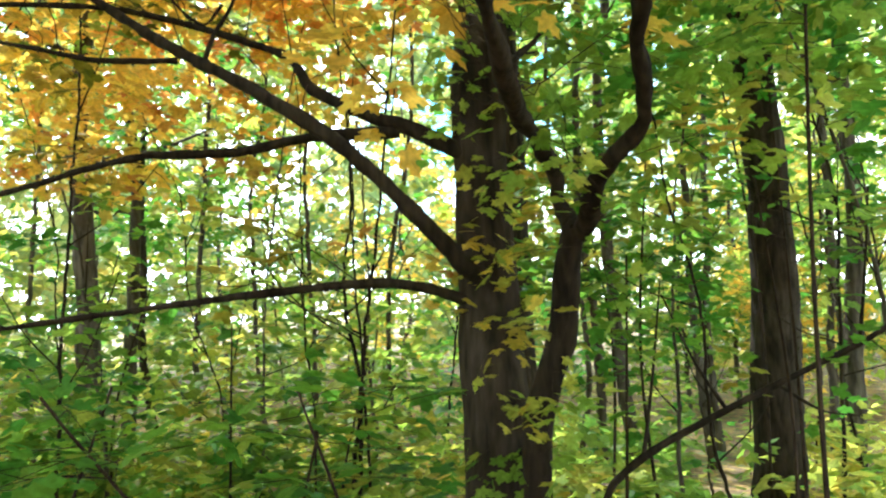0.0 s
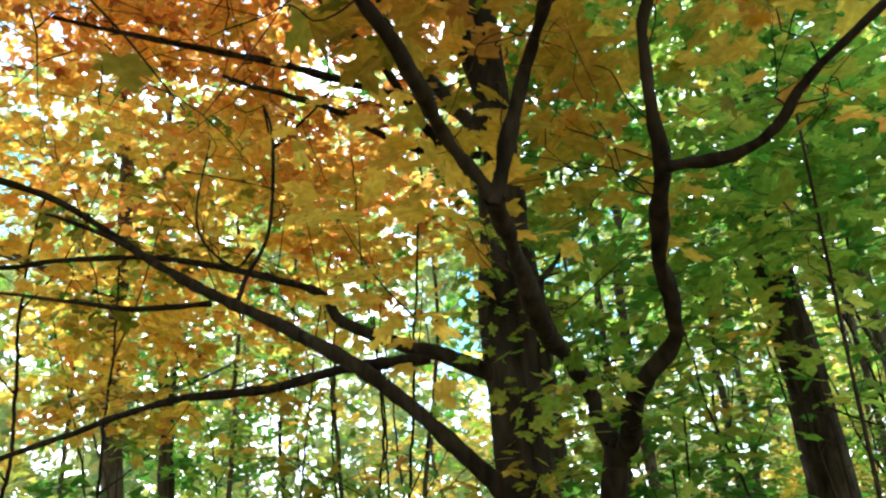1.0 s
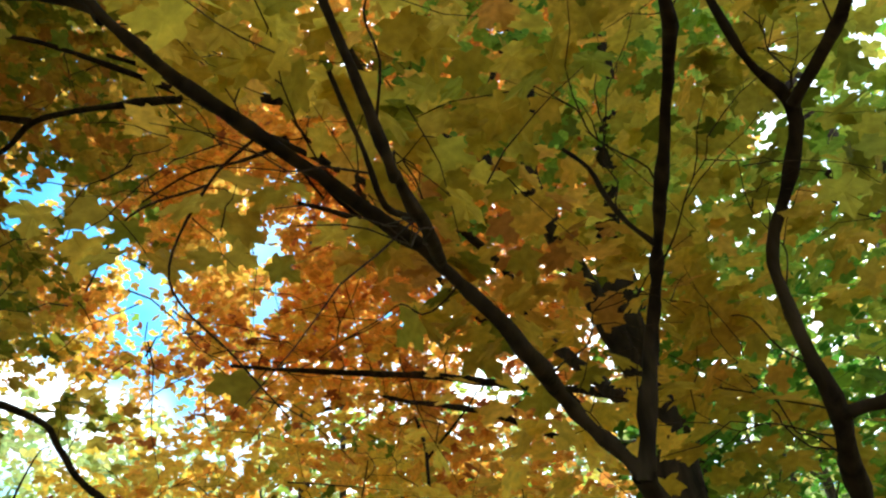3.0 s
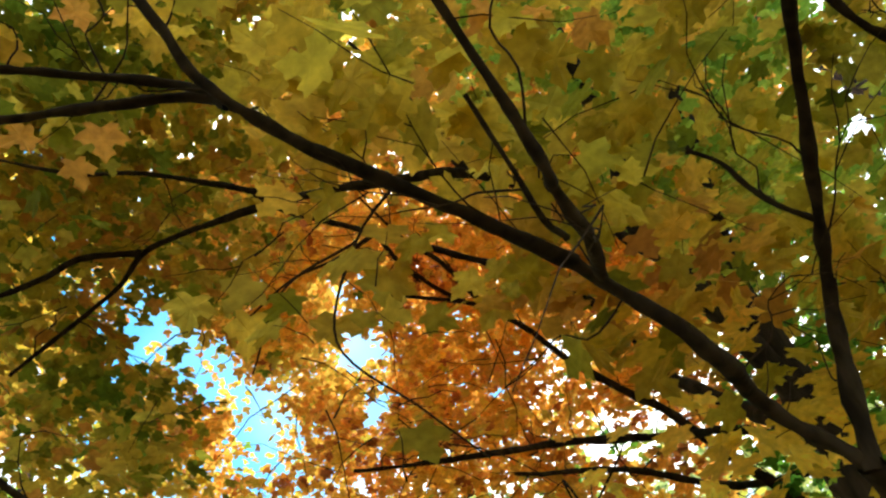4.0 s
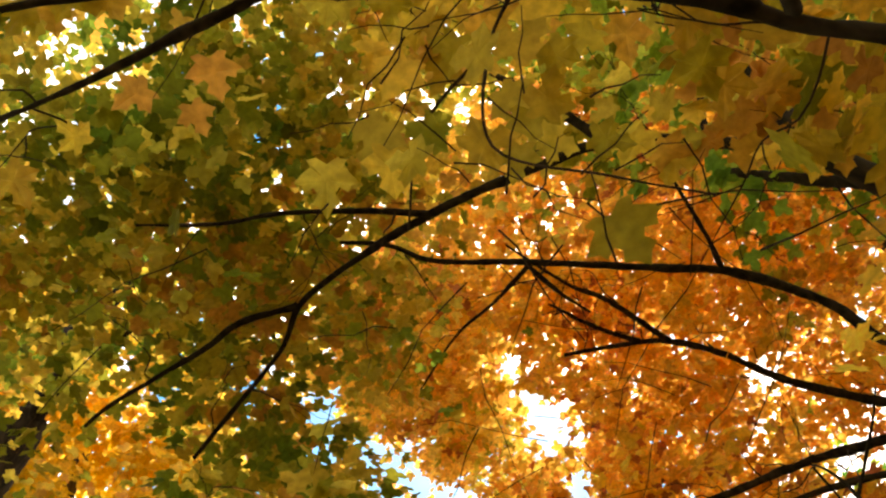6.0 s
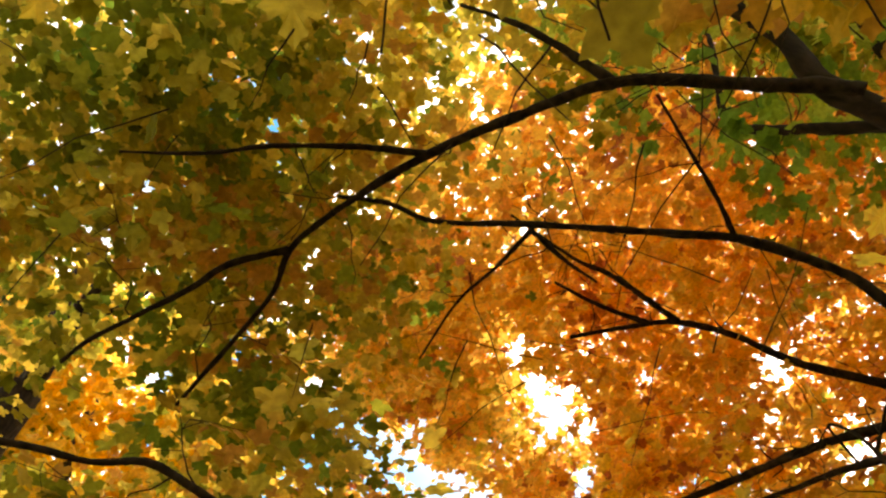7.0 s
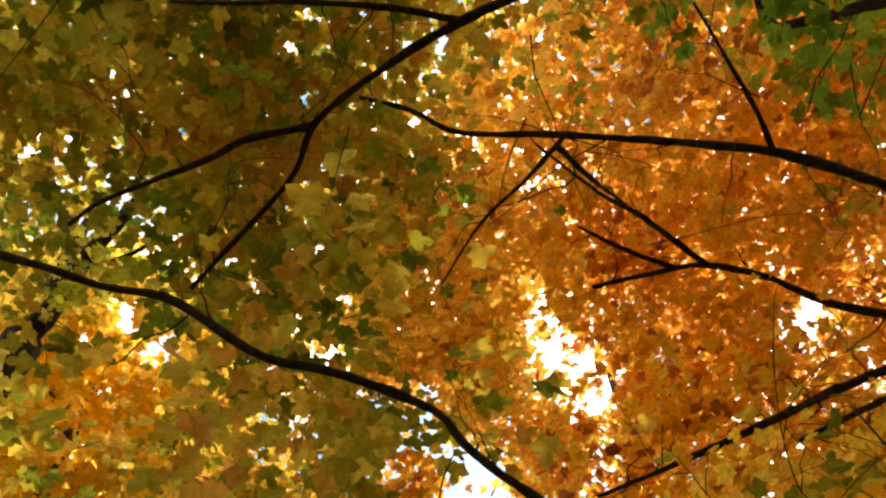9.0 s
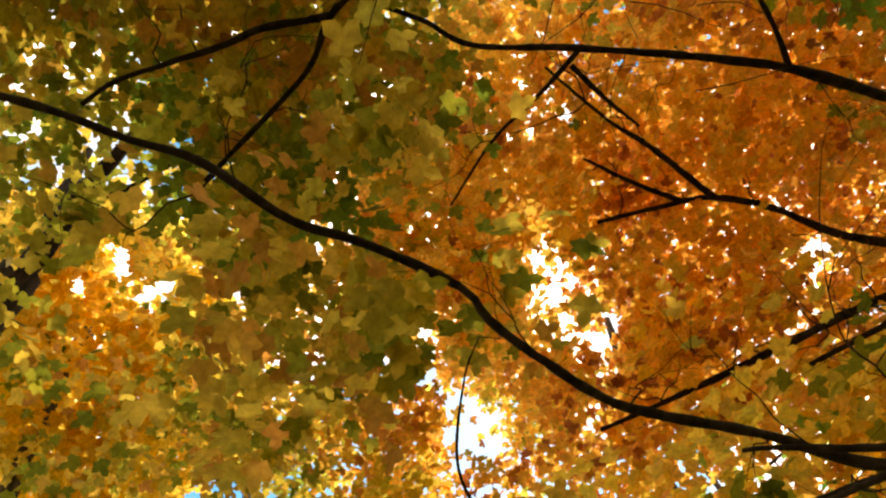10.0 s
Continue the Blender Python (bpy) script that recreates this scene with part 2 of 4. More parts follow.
def leaf_template(half, curl=0.25, fold=0.18):
    right = list(half)
    ring = [(0.0, 0.02)] + right + [(0.0, 1.0)] + [(-x, y) for x, y in reversed(right)]
    v = np.array([(0.0, 0.33)] + ring)
    z = -curl * (v[:, 1] - 0.33) ** 2 + fold * np.abs(v[:, 0]) - 0.5 * v[:, 0] ** 2
    v3 = np.c_[v[:, 0], v[:, 1] - 0.02, z]
    n = len(ring)
    f = np.array([(0, 1 + (k + 1) % n, 1 + k) for k in range(n)])
    return v3, f


FINE, MID, FAR = leaf_template(HALF_FINE), leaf_template(HALF_MID), leaf_template(HALF_FAR)


def unit(a):
    return a / (np.linalg.norm(a, axis=-1, keepdims=True) + 1e-9)


def leaves_arrays(pos, tip, nrm, size, template, rng):
    tv, tf = template
    tip = unit(tip)
    nrm = unit(nrm - (nrm * tip).sum(1, keepdims=True) * tip)
    side = np.cross(tip, nrm)
    sx = size * rng.uniform(0.85, 1.1, len(pos))
    bend = rng.uniform(-0.6, 1.6, len(pos))
    v = (pos[:, None] + tv[None, :, 0, None] * (side * sx[:, None])[:, None] + tv[None, :, 1, None] * (tip * size[:, None])[:, None]
         + tv[None, :, 2, None] * (nrm * (size * bend)[:, None])[:, None])
    f = tf[None] + (np.arange(len(pos)) * len(tv))[:, None, None]
    return v.reshape(-1, 3), f.reshape(-1, 3)


def sprays(origins, ways, rng, length=(0.3, 0.6), leaves=8, size=(0.08, 0.13), droop=0.35, tilt=0.45, twigs=True, twig_r=0.003, hang=0.9):
    """Leafy twigs: for each origin and way a bent twig with leaves in opposite pairs. Gives leaf arrays and twig pieces."""
    n = len(origins)
    L = rng.uniform(*length, n)
    w = unit(ways)
    sag = np.zeros((n, 3))
    sag[:, 2] = -droop * L * rng.uniform(0.2, 1.0, n)
    side = unit(np.cross(w, np.array([0, 0, 1.0]) + rng.normal(0, 0.25, (n, 3))))
    bow = side * (rng.normal(0, 0.12, n) * L)[:, None]

    def at(s):
        return origins + w * (L * s)[:, None] + (sag + bow) * (s**2)[:, None]

    P, T, N, S = [], [], [], []
    for k in range(leaves):
        s = np.clip((k // 2 + 1.2) / (leaves / 2 + 0.7) + rng.normal(0, 0.05, n), 0.05, 1.0)
        sgn = 1.0 if k % 2 else -1.0
        p = at(s)
        out = unit(side * sgn + w * rng.uniform(0.2, 0.9, n)[:, None] + rng.normal(0, 0.3, (n, 3)))
        pet = rng.uniform(0.03, 0.08, n)[:, None]
        tip = out.copy()
        tip[:, 2] -= rng.uniform(0.0, hang, n)
        P.append(p + out * pet + np.array([0, 0, -0.25]) * pet)
        T.append(tip)
        nr = rng.normal(0, tilt, (n, 3))
        nr[:, 2] += 1.0
        N.append(nr)
        S.append(rng.uniform(*size, n))
    arrays = (np.vstack(P), np.vstack(T), np.vstack(N), np.concatenate(S))
    pieces = []
    if twigs:
        for i in range(n):
            s = np.linspace(0, 1, 5)[:, None]
            line = origins[i] + w[i] * L[i] * s + (sag[i] + bow[i]) * s**2 + rng.normal(0, 0.025 * L[i], (5, 3)) * (s > 0)
            pieces.append(tube(line, np.linspace(twig_r, twig_r * 0.4, 5), 4, 0))
    return arrays, pieces


def thin(arrays, keep):
    return tuple(a[keep] for a in arrays)


# gaps between the crowns, as leaf-free cones fitted to the camera's view: camera spot, then yaw, elevation and
# half-angle of each
GAPS = [
    ((0.15, 0.08, 1.71), [(40.5, 36.5, 2.9), (44.5, 40, 1.8), (38, 40, 1.0), (30, 39, 1.0)]),
    ((0.11, 0.18, 1.68), [(50.8, 43, 2.4), (45.7, 41.6, 2.8), (41.3, 39.8, 1.8), (40, 37, 1.5), (31.3, 42, 1.5), (31.2, 38.5, 0.9)]),
    ((-0.13, 0.28, 1.62), [(50, 46, 2.4), (43.6, 43.8, 2.7), (40.5, 41.8, 1.7), (38.2, 39.7, 1.4), (29.8, 44, 1.7)]),
    ((-0.33, 0.59, 1.56), [(51.6, 50, 1.8), (46.8, 47.4, 2.2), (42.5, 45.2, 1.2), (39, 43.5, 1.3), (29.5, 47.3, 1.6)]),
    ((-0.83, 1.01, 1.53), [(28.5, 54.7, 1.3), (27.5, 51.6, 1.8), (26.3, 49.3, 1.0), (16.6, 49.3, 0.8), (5.8, 45.5, 0.8), (71.5, 54.3, 0.8)]),
    ((-1.26, 1.24, 1.5), [(23.2, 56.3, 1.0), (21.7, 52.9, 1.4), (22.3, 49.7, 1.1), (0, 47.4, 0.9), (72.8, 56.4, 1.0)]),
    ((-1.58, 1.35, 1.43), [(20.8, 58.7, 1.1), (18.4, 52.2, 1.5), (76.9, 59.7, 1.4), (81, 57.5, 1.0)]),
]


def gap_mask(p, near=2.0):
    ok = np.ones(len(p), bool)
    wob = np.array([noise.noise(Vector(q) * 2.2) for q in p])
    stray = np.random.default_rng(len(p)).random(len(p)) < 0.02
    for eye, ways in GAPS:
        d = p - np.array(eye)
        r = np.linalg.norm(d, axis=1)
        d = d / r[:, None]
        for yaw, el, half in ways:
            a, b = radians(yaw), radians(el)
            g = np.array([-math.sin(a) * math.cos(b), math.cos(a) * math.cos(b), math.sin(b)])
            ang = np.degrees(np.arccos(np.clip(d @ g, -1, 1)))
            ok &= stray | ~((ang < half * (1 + 1.3 * wob)) & (r > near))
    return ok


def volume_points(rng, n, centre, radii, hollow=0.0, patch=0.0, scale=0.8):
    """Random places in an ellipsoid, thinned by a noise so that clumps and gaps appear."""
    got = []
    total = 0
    while total < n:
        q = rng.uniform(-1, 1, (n * 3, 3))
        r = np.linalg.norm(q, axis=1)
        q = q[(r < 1) & (r > hollow)]
        p = q * np.array(radii) + np.array(centre)
        if patch > 0:
            d = np.array([noise.noise(Vector(v) * scale) for v in p])
            p = p[d > patch - 0.5]
        got.append(p)
        total += len(p)
        if len(p) == 0:
            break
    return np.vstack(got)[:n]


def crown(parent, rng, n, centre, radii, mat, template, size, leaves=8, name="crown", label="", droop=0.35, tilt=0.32, patch=0.42, gaps=True, hollow=0.0, twigs=False, length=(0.3, 0.6), keep=None, lines=None, hang=0.6):
    o = volume_points(rng, n, centre, radii, hollow, patch)
    out = o - np.array(centre)
    w = unit(out * np.array([1, 1, 0.35]) + rng.normal(0, 0.8, o.shape) * np.linalg.norm(radii) / 3)
    w[:, 2] *= 0.5
    arr, pieces = sprays(o, w, rng, length, leaves, size, droop, tilt, twigs, 0.002, hang)
    ok = np.ones(len(arr[0]), bool)
    if gaps:
        ok &= gap_mask(arr[0])
    if keep is not None:
        ok &= keep(arr[0])
    if lines is not None:
        ok &= sightline_mask(arr[0], lines, rng, 0.96, 0.08, 4) & sightline_mask(arr[0], near_lines, rng, 0.93, 0.07, 9, 4)
    arr = thin(arr, ok)
    v, f = leaves_arrays(*arr, template, rng)
    part(name, mesh_from(name, v, f, mat), parent, label, "stuff")
    if pieces:
        v, f = join(pieces[::3])
        part("fine_branchwork", mesh_from("fine_branchwork", v, f, twig_bark, True), parent, "", "stuff")


# ---- ground ----
def build_ground():
    rng = np.random.default_rng(3)
    xs = np.concatenate([-np.geomspace(400, 8, 16), np.linspace(-7.5, 7.5, 31), np.geomspace(8, 400, 16)])
    gx, gy = np.meshgrid(xs, xs, indexing="ij")
    gz = np.array([0.12 * noise.noise(Vector((x * 0.25, y * 0.25, 1))) + 0.04 * noise.noise(Vector((x, y, 3))) for x, y in zip(gx.ravel(), gy.ravel())])
    n = len(xs)
    i, j = np.meshgrid(np.arange(n - 1), np.arange(n - 1), indexing="ij")
    f = np.stack([i * n + j, (i + 1) * n + j, (i + 1) * n + j + 1, i * n + j + 1], -1).reshape(-1, 4)
    me = mesh_from("ground", np.c_[gx.ravel(), gy.ravel(), gz], f, litter, True)
    tagged(new("ground", me), "woodland ground covered in brown and yellow fallen leaves", "ground", kind="structure")


build_ground()

# ---- the tall maple whose left limbs and upper branches hang over the path ----
rng = np.random.default_rng(11)
maple = thing("maple_tree", "tall maple with dark furrowed trunk and golden autumn leaves", "tree")
T1 = [(0.14, 3.62, -0.15), (0.15, 3.6, 0.84), (0.15, 3.65, 1.51), (0.13, 3.65, 2.39), (0.15, 3.58, 3.3), (0.07, 3.38, 3.85), (-0.05, 3.08, 4.3), (-0.09, 2.96, 4.55), (0.0, 2.9, 5.0), (0.1, 2.9, 6.4), (0.2, 2.9, 8.0)]
limb("trunk", [(x - 0.04, y, z) for x, y, z in T1[:4]] + [T1[4]], 0.175, 0.11, maple, bark_trunk, rng, 16, 0.07, "dark furrowed bark")
limb("limb", [T1[3]] + T1[4:], 0.078, 0.024, maple, bark_dark, rng, 12, 0.1)
maple_lines = []


def maple_limb(r0, r1, points, power=0.8):
    maple_lines.append(limb("limb", points, r0, r1, maple, bark_dark, rng, 9, power=power))


maple_limb(0.042, 0.01, [(0.08, 3.55, 1.78), (0.02, 3.35, 1.8), (-0.24, 3.24, 2.09), (-0.5, 3.19, 2.33), (-0.84, 3.27, 2.57), (-1.21, 3.44, 2.8), (-1.57, 3.68, 3.06), (-1.79, 3.81, 3.23), (-2.01, 3.49, 3.39), (-2.2, 3.09, 3.41), (-2.25, 2.77, 3.44), (-2.29, 2.6, 3.57), (-2.27, 2.47, 3.61), (-2.33, 2.12, 3.58), (-2.38, 1.9, 3.52), (-2.4, 1.72, 3.56), (-2.43, 1.58, 3.6), (-2.46, 1.43, 3.53), (-2.52, 1.23, 3.53), (-2.65, 0.92, 3.53)], 0.55)
maple_limb(0.04, 0.003, [(0.09, 3.6, 2.29), (-0.24, 3.58, 2.46), (-0.39, 3.6, 2.51), (-0.68, 3.69, 2.68), (-0.75, 3.75, 2.79), (-0.87, 3.84, 2.91), (-1.35, 3.94, 3.11), (-1.69, 3.86, 3.18), (-2.01, 3.59, 3.12), (-2.24, 3.44, 3.06), (-2.41, 3.15, 3), (-2.54, 3.04, 3.05), (-2.72, 2.98, 3.22), (-2.74, 2.86, 3.47), (-2.54, 2.74, 3.65), (-2.37, 2.64, 3.61)], 0.55)
maple_limb(0.03, 0.01, [(-0.27, 3.59, 2.44), (-0.67, 3.59, 2.43), (-1.02, 3.6, 2.38), (-1.49, 3.58, 2.37), (-1.99, 3.59, 2.26), (-2.48, 3.6, 2.15)])
maple_limb(0.02, 0.008, [(-1.6, 3.7, 3.08), (-1.8, 3.66, 3.22), (-1.98, 3.52, 3.3), (-2.06, 3.46, 3.32)])
maple_limb(0.015, 0.006, [(-1.23, 3.46, 2.77), (-1.44, 3.33, 2.74), (-1.52, 3.23, 2.72), (-1.77, 3.22, 2.78), (-2.11, 3.21, 2.86)])
maple_limb(0.012, 0.005, [(-1.1, 3.43, 2.75), (-1.08, 3.51, 2.9), (-0.98, 3.54, 3.13), (-0.96, 3.57, 3.61), (-1.04, 3.69, 3.89), (-1.07, 3.88, 3.82)])
maple_limb(0.008, 0.004, [(-1.06, 3.56, 3.05), (-1.21, 3.69, 3.02), (-1.39, 3.68, 3.26), (-1.42, 3.93, 3.86)])
maple_limb(0.008, 0.004, [(-0.96, 3.57, 3.57), (-0.72, 3.47, 3.7), (-0.62, 3.39, 3.74)])
maple_limb(0.027, 0.008, [(0.08, 3.6, 1.65), (-0.31, 3.54, 1.76), (-0.95, 3.39, 1.72), (-1.77, 3.24, 1.63), (-2.26, 3.15, 1.58)])
maple_limb(0.035, 0.009, [(-0.03, 3.01, 4.37), (-0.12, 2.91, 4.47), (-0.29, 2.74, 4.58), (-0.61, 2.39, 4.72), (-1.01, 2.15, 4.73), (-1.32, 1.99, 4.72), (-1.65, 1.87, 4.71), (-2.02, 1.79, 4.71), (-2.28, 1.85, 4.67), (-2.8, 1.78, 4.43)])
maple_limb(0.024, 0.01, [(-0.63, 2.38, 4.74), (-0.71, 2.07, 5.11), (-0.84, 1.86, 5.5)])
maple_limb(0.017, 0.006, [(-1.35, 1.97, 4.72), (-1.49, 1.72, 4.67), (-1.69, 1.45, 4.64), (-1.85, 1.25, 4.56), (-2.04, 1.01, 4.57)])
maple_limb(0.019, 0.008, [(-2.05, 1.79, 4.72), (-2.24, 1.62, 4.67), (-2.37, 1.53, 4.54), (-2.62, 1.33, 4.32), (-2.76, 1.28, 4.27)])
maple_limb(0.05, 0.012, [(0.12, 3.55, 3.41), (-0.11, 4.15, 4.08), (-0.45, 4.6, 4.87), (-0.51, 4.42, 5.18), (-0.74, 3.96, 5.41), (-1.02, 3.52, 5.41), (-1.47, 2.95, 5.53), (-1.81, 2.57, 5.64), (-1.88, 2.3, 5.63), (-1.97, 2.01, 5.48)])
maple_limb(0.018, 0.008, [(-0.78, 3.9, 5.42), (-0.69, 3.66, 5.47), (-0.6, 3.38, 5.59), (-0.5, 3.07, 5.74)])
maple_limb(0.016, 0.006, [(-1.45, 2.98, 5.53), (-1.77, 2.99, 5.54), (-2.12, 3.01, 5.63), (-2.55, 3.09, 5.63)])
maple_limb(0.02, 0.008, [(-1.54, 3.11, 5.79), (-1.54, 3.39, 5.71), (-1.52, 3.63, 5.69)])
maple_limb(0.098, 0.03, [(0.14, 3.6, 3.1), (0.14, 3.5, 3.7), (0.16, 3.42, 4.27), (0.3, 3.4, 4.9), (0.47, 3.4, 5.6), (0.6, 3.4, 6.8)])
maple_limb(0.03, 0.014, [(-0.02, 3.15, 4.2), (-0.3, 3.3, 5.1), (-0.36, 3.3, 5.44), (-0.01, 3.3, 6.31), (0, 3.3, 7)])

# ---- the slim forked maple standing just before it, whose limbs arch over the camera ----
rng = np.random.default_rng(12)
young = thing("forked_maple_tree", "slim forked maple with near-black limbs and olive-gold leaves", "tree")
limb("trunk", [(0.3, 3.32, -0.1), (0.27, 3.34, 0.84), (0.28, 3.35, 1.17), (0.38, 3.33, 1.50), (0.42, 3.27, 1.79), (0.45, 3.20, 1.95)], 0.076, 0.052, young, bark_dark, rng, 12, 0.08)
young_lines = []


def young_limb(r0, r1, points):
    young_lines.append(limb("limb", points, r0, r1, young, bark_dark, rng, 10, 0.2))


young_limb(0.039, 0.026, [(0.45, 3.2, 1.92), (0.41, 3.36, 2.06), (0.38, 3.31, 2.2), (0.28, 2.99, 2.28), (0.19, 2.44, 2.28), (0.09, 1.96, 2.49)])
young_limb(0.0225, 0.01, [(0.1, 1.98, 2.49), (-0.03, 1.88, 2.68), (-0.06, 1.67, 2.7), (-0.2, 1.47, 2.89), (-0.26, 1.34, 2.92), (-0.56, 0.98, 3.15), (-0.67, 0.8, 3.26), (-0.7, 0.7, 3.36), (-0.74, 0.59, 3.53), (-0.83, 0.44, 3.92)])
young_limb(0.014, 0.006, [(-0.69, 0.81, 3.29), (-0.78, 0.76, 3.35), (-1, 0.55, 3.35), (-1.12, 0.43, 3.31), (-1.33, 0.26, 3.26)])
young_limb(0.015, 0.006, [(-0.66, 0.84, 3.24), (-0.71, 0.84, 3.32), (-0.81, 0.79, 3.36), (-1.26, 0.59, 3.45), (-1.53, 0.47, 3.6)])
young_limb(0.017, 0.008, [(-0.18, 1.46, 2.86), (-0.15, 1.28, 2.79), (-0.15, 1.12, 2.8), (-0.14, 1.07, 2.77), (-0.15, 0.74, 3)])
young_limb(0.01, 0.004, [(-0.2, 1.37, 2.92), (-0.2, 1.19, 2.8), (-0.2, 1.1, 2.86), (-0.2, 0.95, 2.93)])
young_limb(0.022, 0.010, [(0.09, 1.97, 2.48), (0.17, 1.95, 2.72), (0.23, 1.9, 2.87), (0.3, 1.72, 2.97), (0.43, 1.37, 3.15), (0.44, 1.21, 3.12), (0.43, 0.88, 3.31)])
young_limb(0.011, 0.005, [(0.29, 1.75, 2.95), (0.24, 1.75, 3.05), (0.21, 1.74, 3.14), (0.19, 1.72, 3.25), (0.14, 1.71, 3.34)])
young_limb(0.04, 0.01, [(0.48, 3.19, 1.91), (0.51, 2.9, 2.09), (0.63, 2.68, 2.24), (0.58, 2.47, 2.45), (0.58, 2.19, 2.63), (0.56, 2.08, 2.86), (0.59, 2.06, 3.07), (0.7, 1.96, 3.22), (0.76, 1.84, 3.34), (0.68, 1.72, 3.46), (0.63, 1.56, 3.7)])
young_limb(0.021, 0.01, [(0.59, 2.19, 2.62), (0.78, 2.1, 2.6), (0.87, 2, 2.64), (0.96, 1.96, 2.74), (1.27, 1.82, 2.95)])
young_limb(0.017, 0.01, [(0.71, 1.7, 3.21), (0.87, 1.5, 3.28), (0.95, 1.3, 3.4)])
young_limb(0.018, 0.007, [(0.22, 2.63, 2.28), (0.23, 3.05, 2.56), (0.31, 3.38, 2.73), (0.38, 3.7, 2.89)])
young_limb(0.01, 0.005, [(0.22, 2.63, 2.28), (0.21, 2.94, 2.54), (0.33, 3.34, 2.69)])


def sprays_on(lines, rng, every, length, spread=1.0, start=0.15):
    """Origins and ways for twigs that leave the given limbs."""
    o, w = [], []
    for line in lines:
        seg = np.linalg.norm(np.diff(line, axis=0), axis=1)
        n = max(1, int(seg.sum() / every))
        for s in rng.uniform(start, 1.0, n):
            k = min(int(s * (len(line) - 1)), len(line) - 2)
            tan = unit(line[k + 1] - line[k])
            v = unit(tan * rng.uniform(0.2, 1.0) + rng.normal(0, spread, 3) * np.array([1, 1, 0.55]))
            o.append(line[k])
            w.append(v)
    return np.array(o), np.array(w)


def side_twigs(parent, lines, rng, every, length, r):
    """Bare forking side twigs along limbs, each a part."""
    o, w = sprays_on(lines, rng, every, length, 0.9)
    w = unit(w + np.array([0.0, 0.25, 0.55]))
    ends, ways = [], []
    for a, d in zip(o, w):
        L = rng.uniform(*length)
        m = 7
        jit = np.cumsum(rng.normal(0, 0.06 * L, (m, 3)), 0)
        jit -= jit[0]
        line = a + d * np.linspace(0, L, m)[:, None] + jit
        bent = smooth_line(line, 0.03)
        v, f = tube(bent, np.linspace(r, r * 0.4, len(bent)), 5, 0)
        part("twig", mesh_from("twig", v, f, twig_bark, True), parent)
        for k in (3, 4, 5, 6):
            ends.append(line[k])
            ways.append(unit(d + rng.normal(0, 0.7, 3) * np.array([1, 1, 0.5])))
    return np.array(ends), np.array(ways)


# camera positions; leaves on sight lines from them to the main limbs are culled
CAMERA_SPOTS = np.array([(0.04, 0.05, 1.7), (0.13, 0.18, 1.65), (-0.15, 0.3, 1.6), (-0.34, 0.6, 1.53), (-0.7, 1.0, 1.56), (-1.0, 1.08, 1.51), (-1.25, 1.25, 1.48), (-1.5, 1.32, 1.45)])


# drops most leaves that hide the given lines from the camera
def sightline_mask(p, lines, rng, share=0.93, wide=0.1, spots=9, first=0):
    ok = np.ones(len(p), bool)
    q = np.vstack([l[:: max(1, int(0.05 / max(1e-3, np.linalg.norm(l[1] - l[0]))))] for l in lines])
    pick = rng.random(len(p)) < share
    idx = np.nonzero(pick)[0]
    for e in CAMERA_SPOTS[first:spots]:
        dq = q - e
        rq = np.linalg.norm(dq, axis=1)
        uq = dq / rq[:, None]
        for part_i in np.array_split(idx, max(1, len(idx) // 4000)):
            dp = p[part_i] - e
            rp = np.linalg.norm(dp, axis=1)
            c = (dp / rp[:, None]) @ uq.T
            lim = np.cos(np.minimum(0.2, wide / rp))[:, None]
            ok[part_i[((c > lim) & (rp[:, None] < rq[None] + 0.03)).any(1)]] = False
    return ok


def toward(p, target, half, share, rng, first=4):
    """Thins leaves on sight lines from the later camera spots to a far target."""
    pick = rng.random(len(p)) < share
    hit = np.zeros(len(p), bool)
    for e in CAMERA_SPOTS[first:]:
        d = unit(p - e)
        g = unit(np.array(target) - e)
        hit |= d @ g > math.cos(radians(half))
    return ~(hit & pick)


# opens the camera's view to the yellow tree and the forked trunk
def clear_left(p):
    return clear_of_path(p) & toward(p, (-7.3, 2.5, 8.9), 6.0, 0.72, np.random.default_rng(9)) & toward(p, (-5.35, 1.6, 7.3), 2.4, 0.65, np.random.default_rng(10), 6)


def single_leaves(parent, arr, rng):
    """Large near leaves, each a part; they share a few meshes."""
    meshes = []
    for curl, fold in ((0.25, 0.18), (0.5, 0.05), (0.05, 0.3), (0.4, 0.3)):
        v, f = leaf_template(HALF_FINE, curl, fold)
        meshes.append(mesh_from("leaf", v, f, leaf_gold_one))
    for p, t, nr, sz in zip(*arr):
        t = unit(t)
        nr = unit(nr - (nr @ t) * t)
        side = np.cross(t, nr)
        ob = new("leaf", meshes[int(rng.integers(len(meshes)))])
        m = np.eye(4)
        m[:3, 0], m[:3, 1], m[:3, 2], m[:3, 3] = side * sz, t * sz, nr * sz, p
        ob.matrix_world = Matrix(m.tolist())
        ob.parent = parent


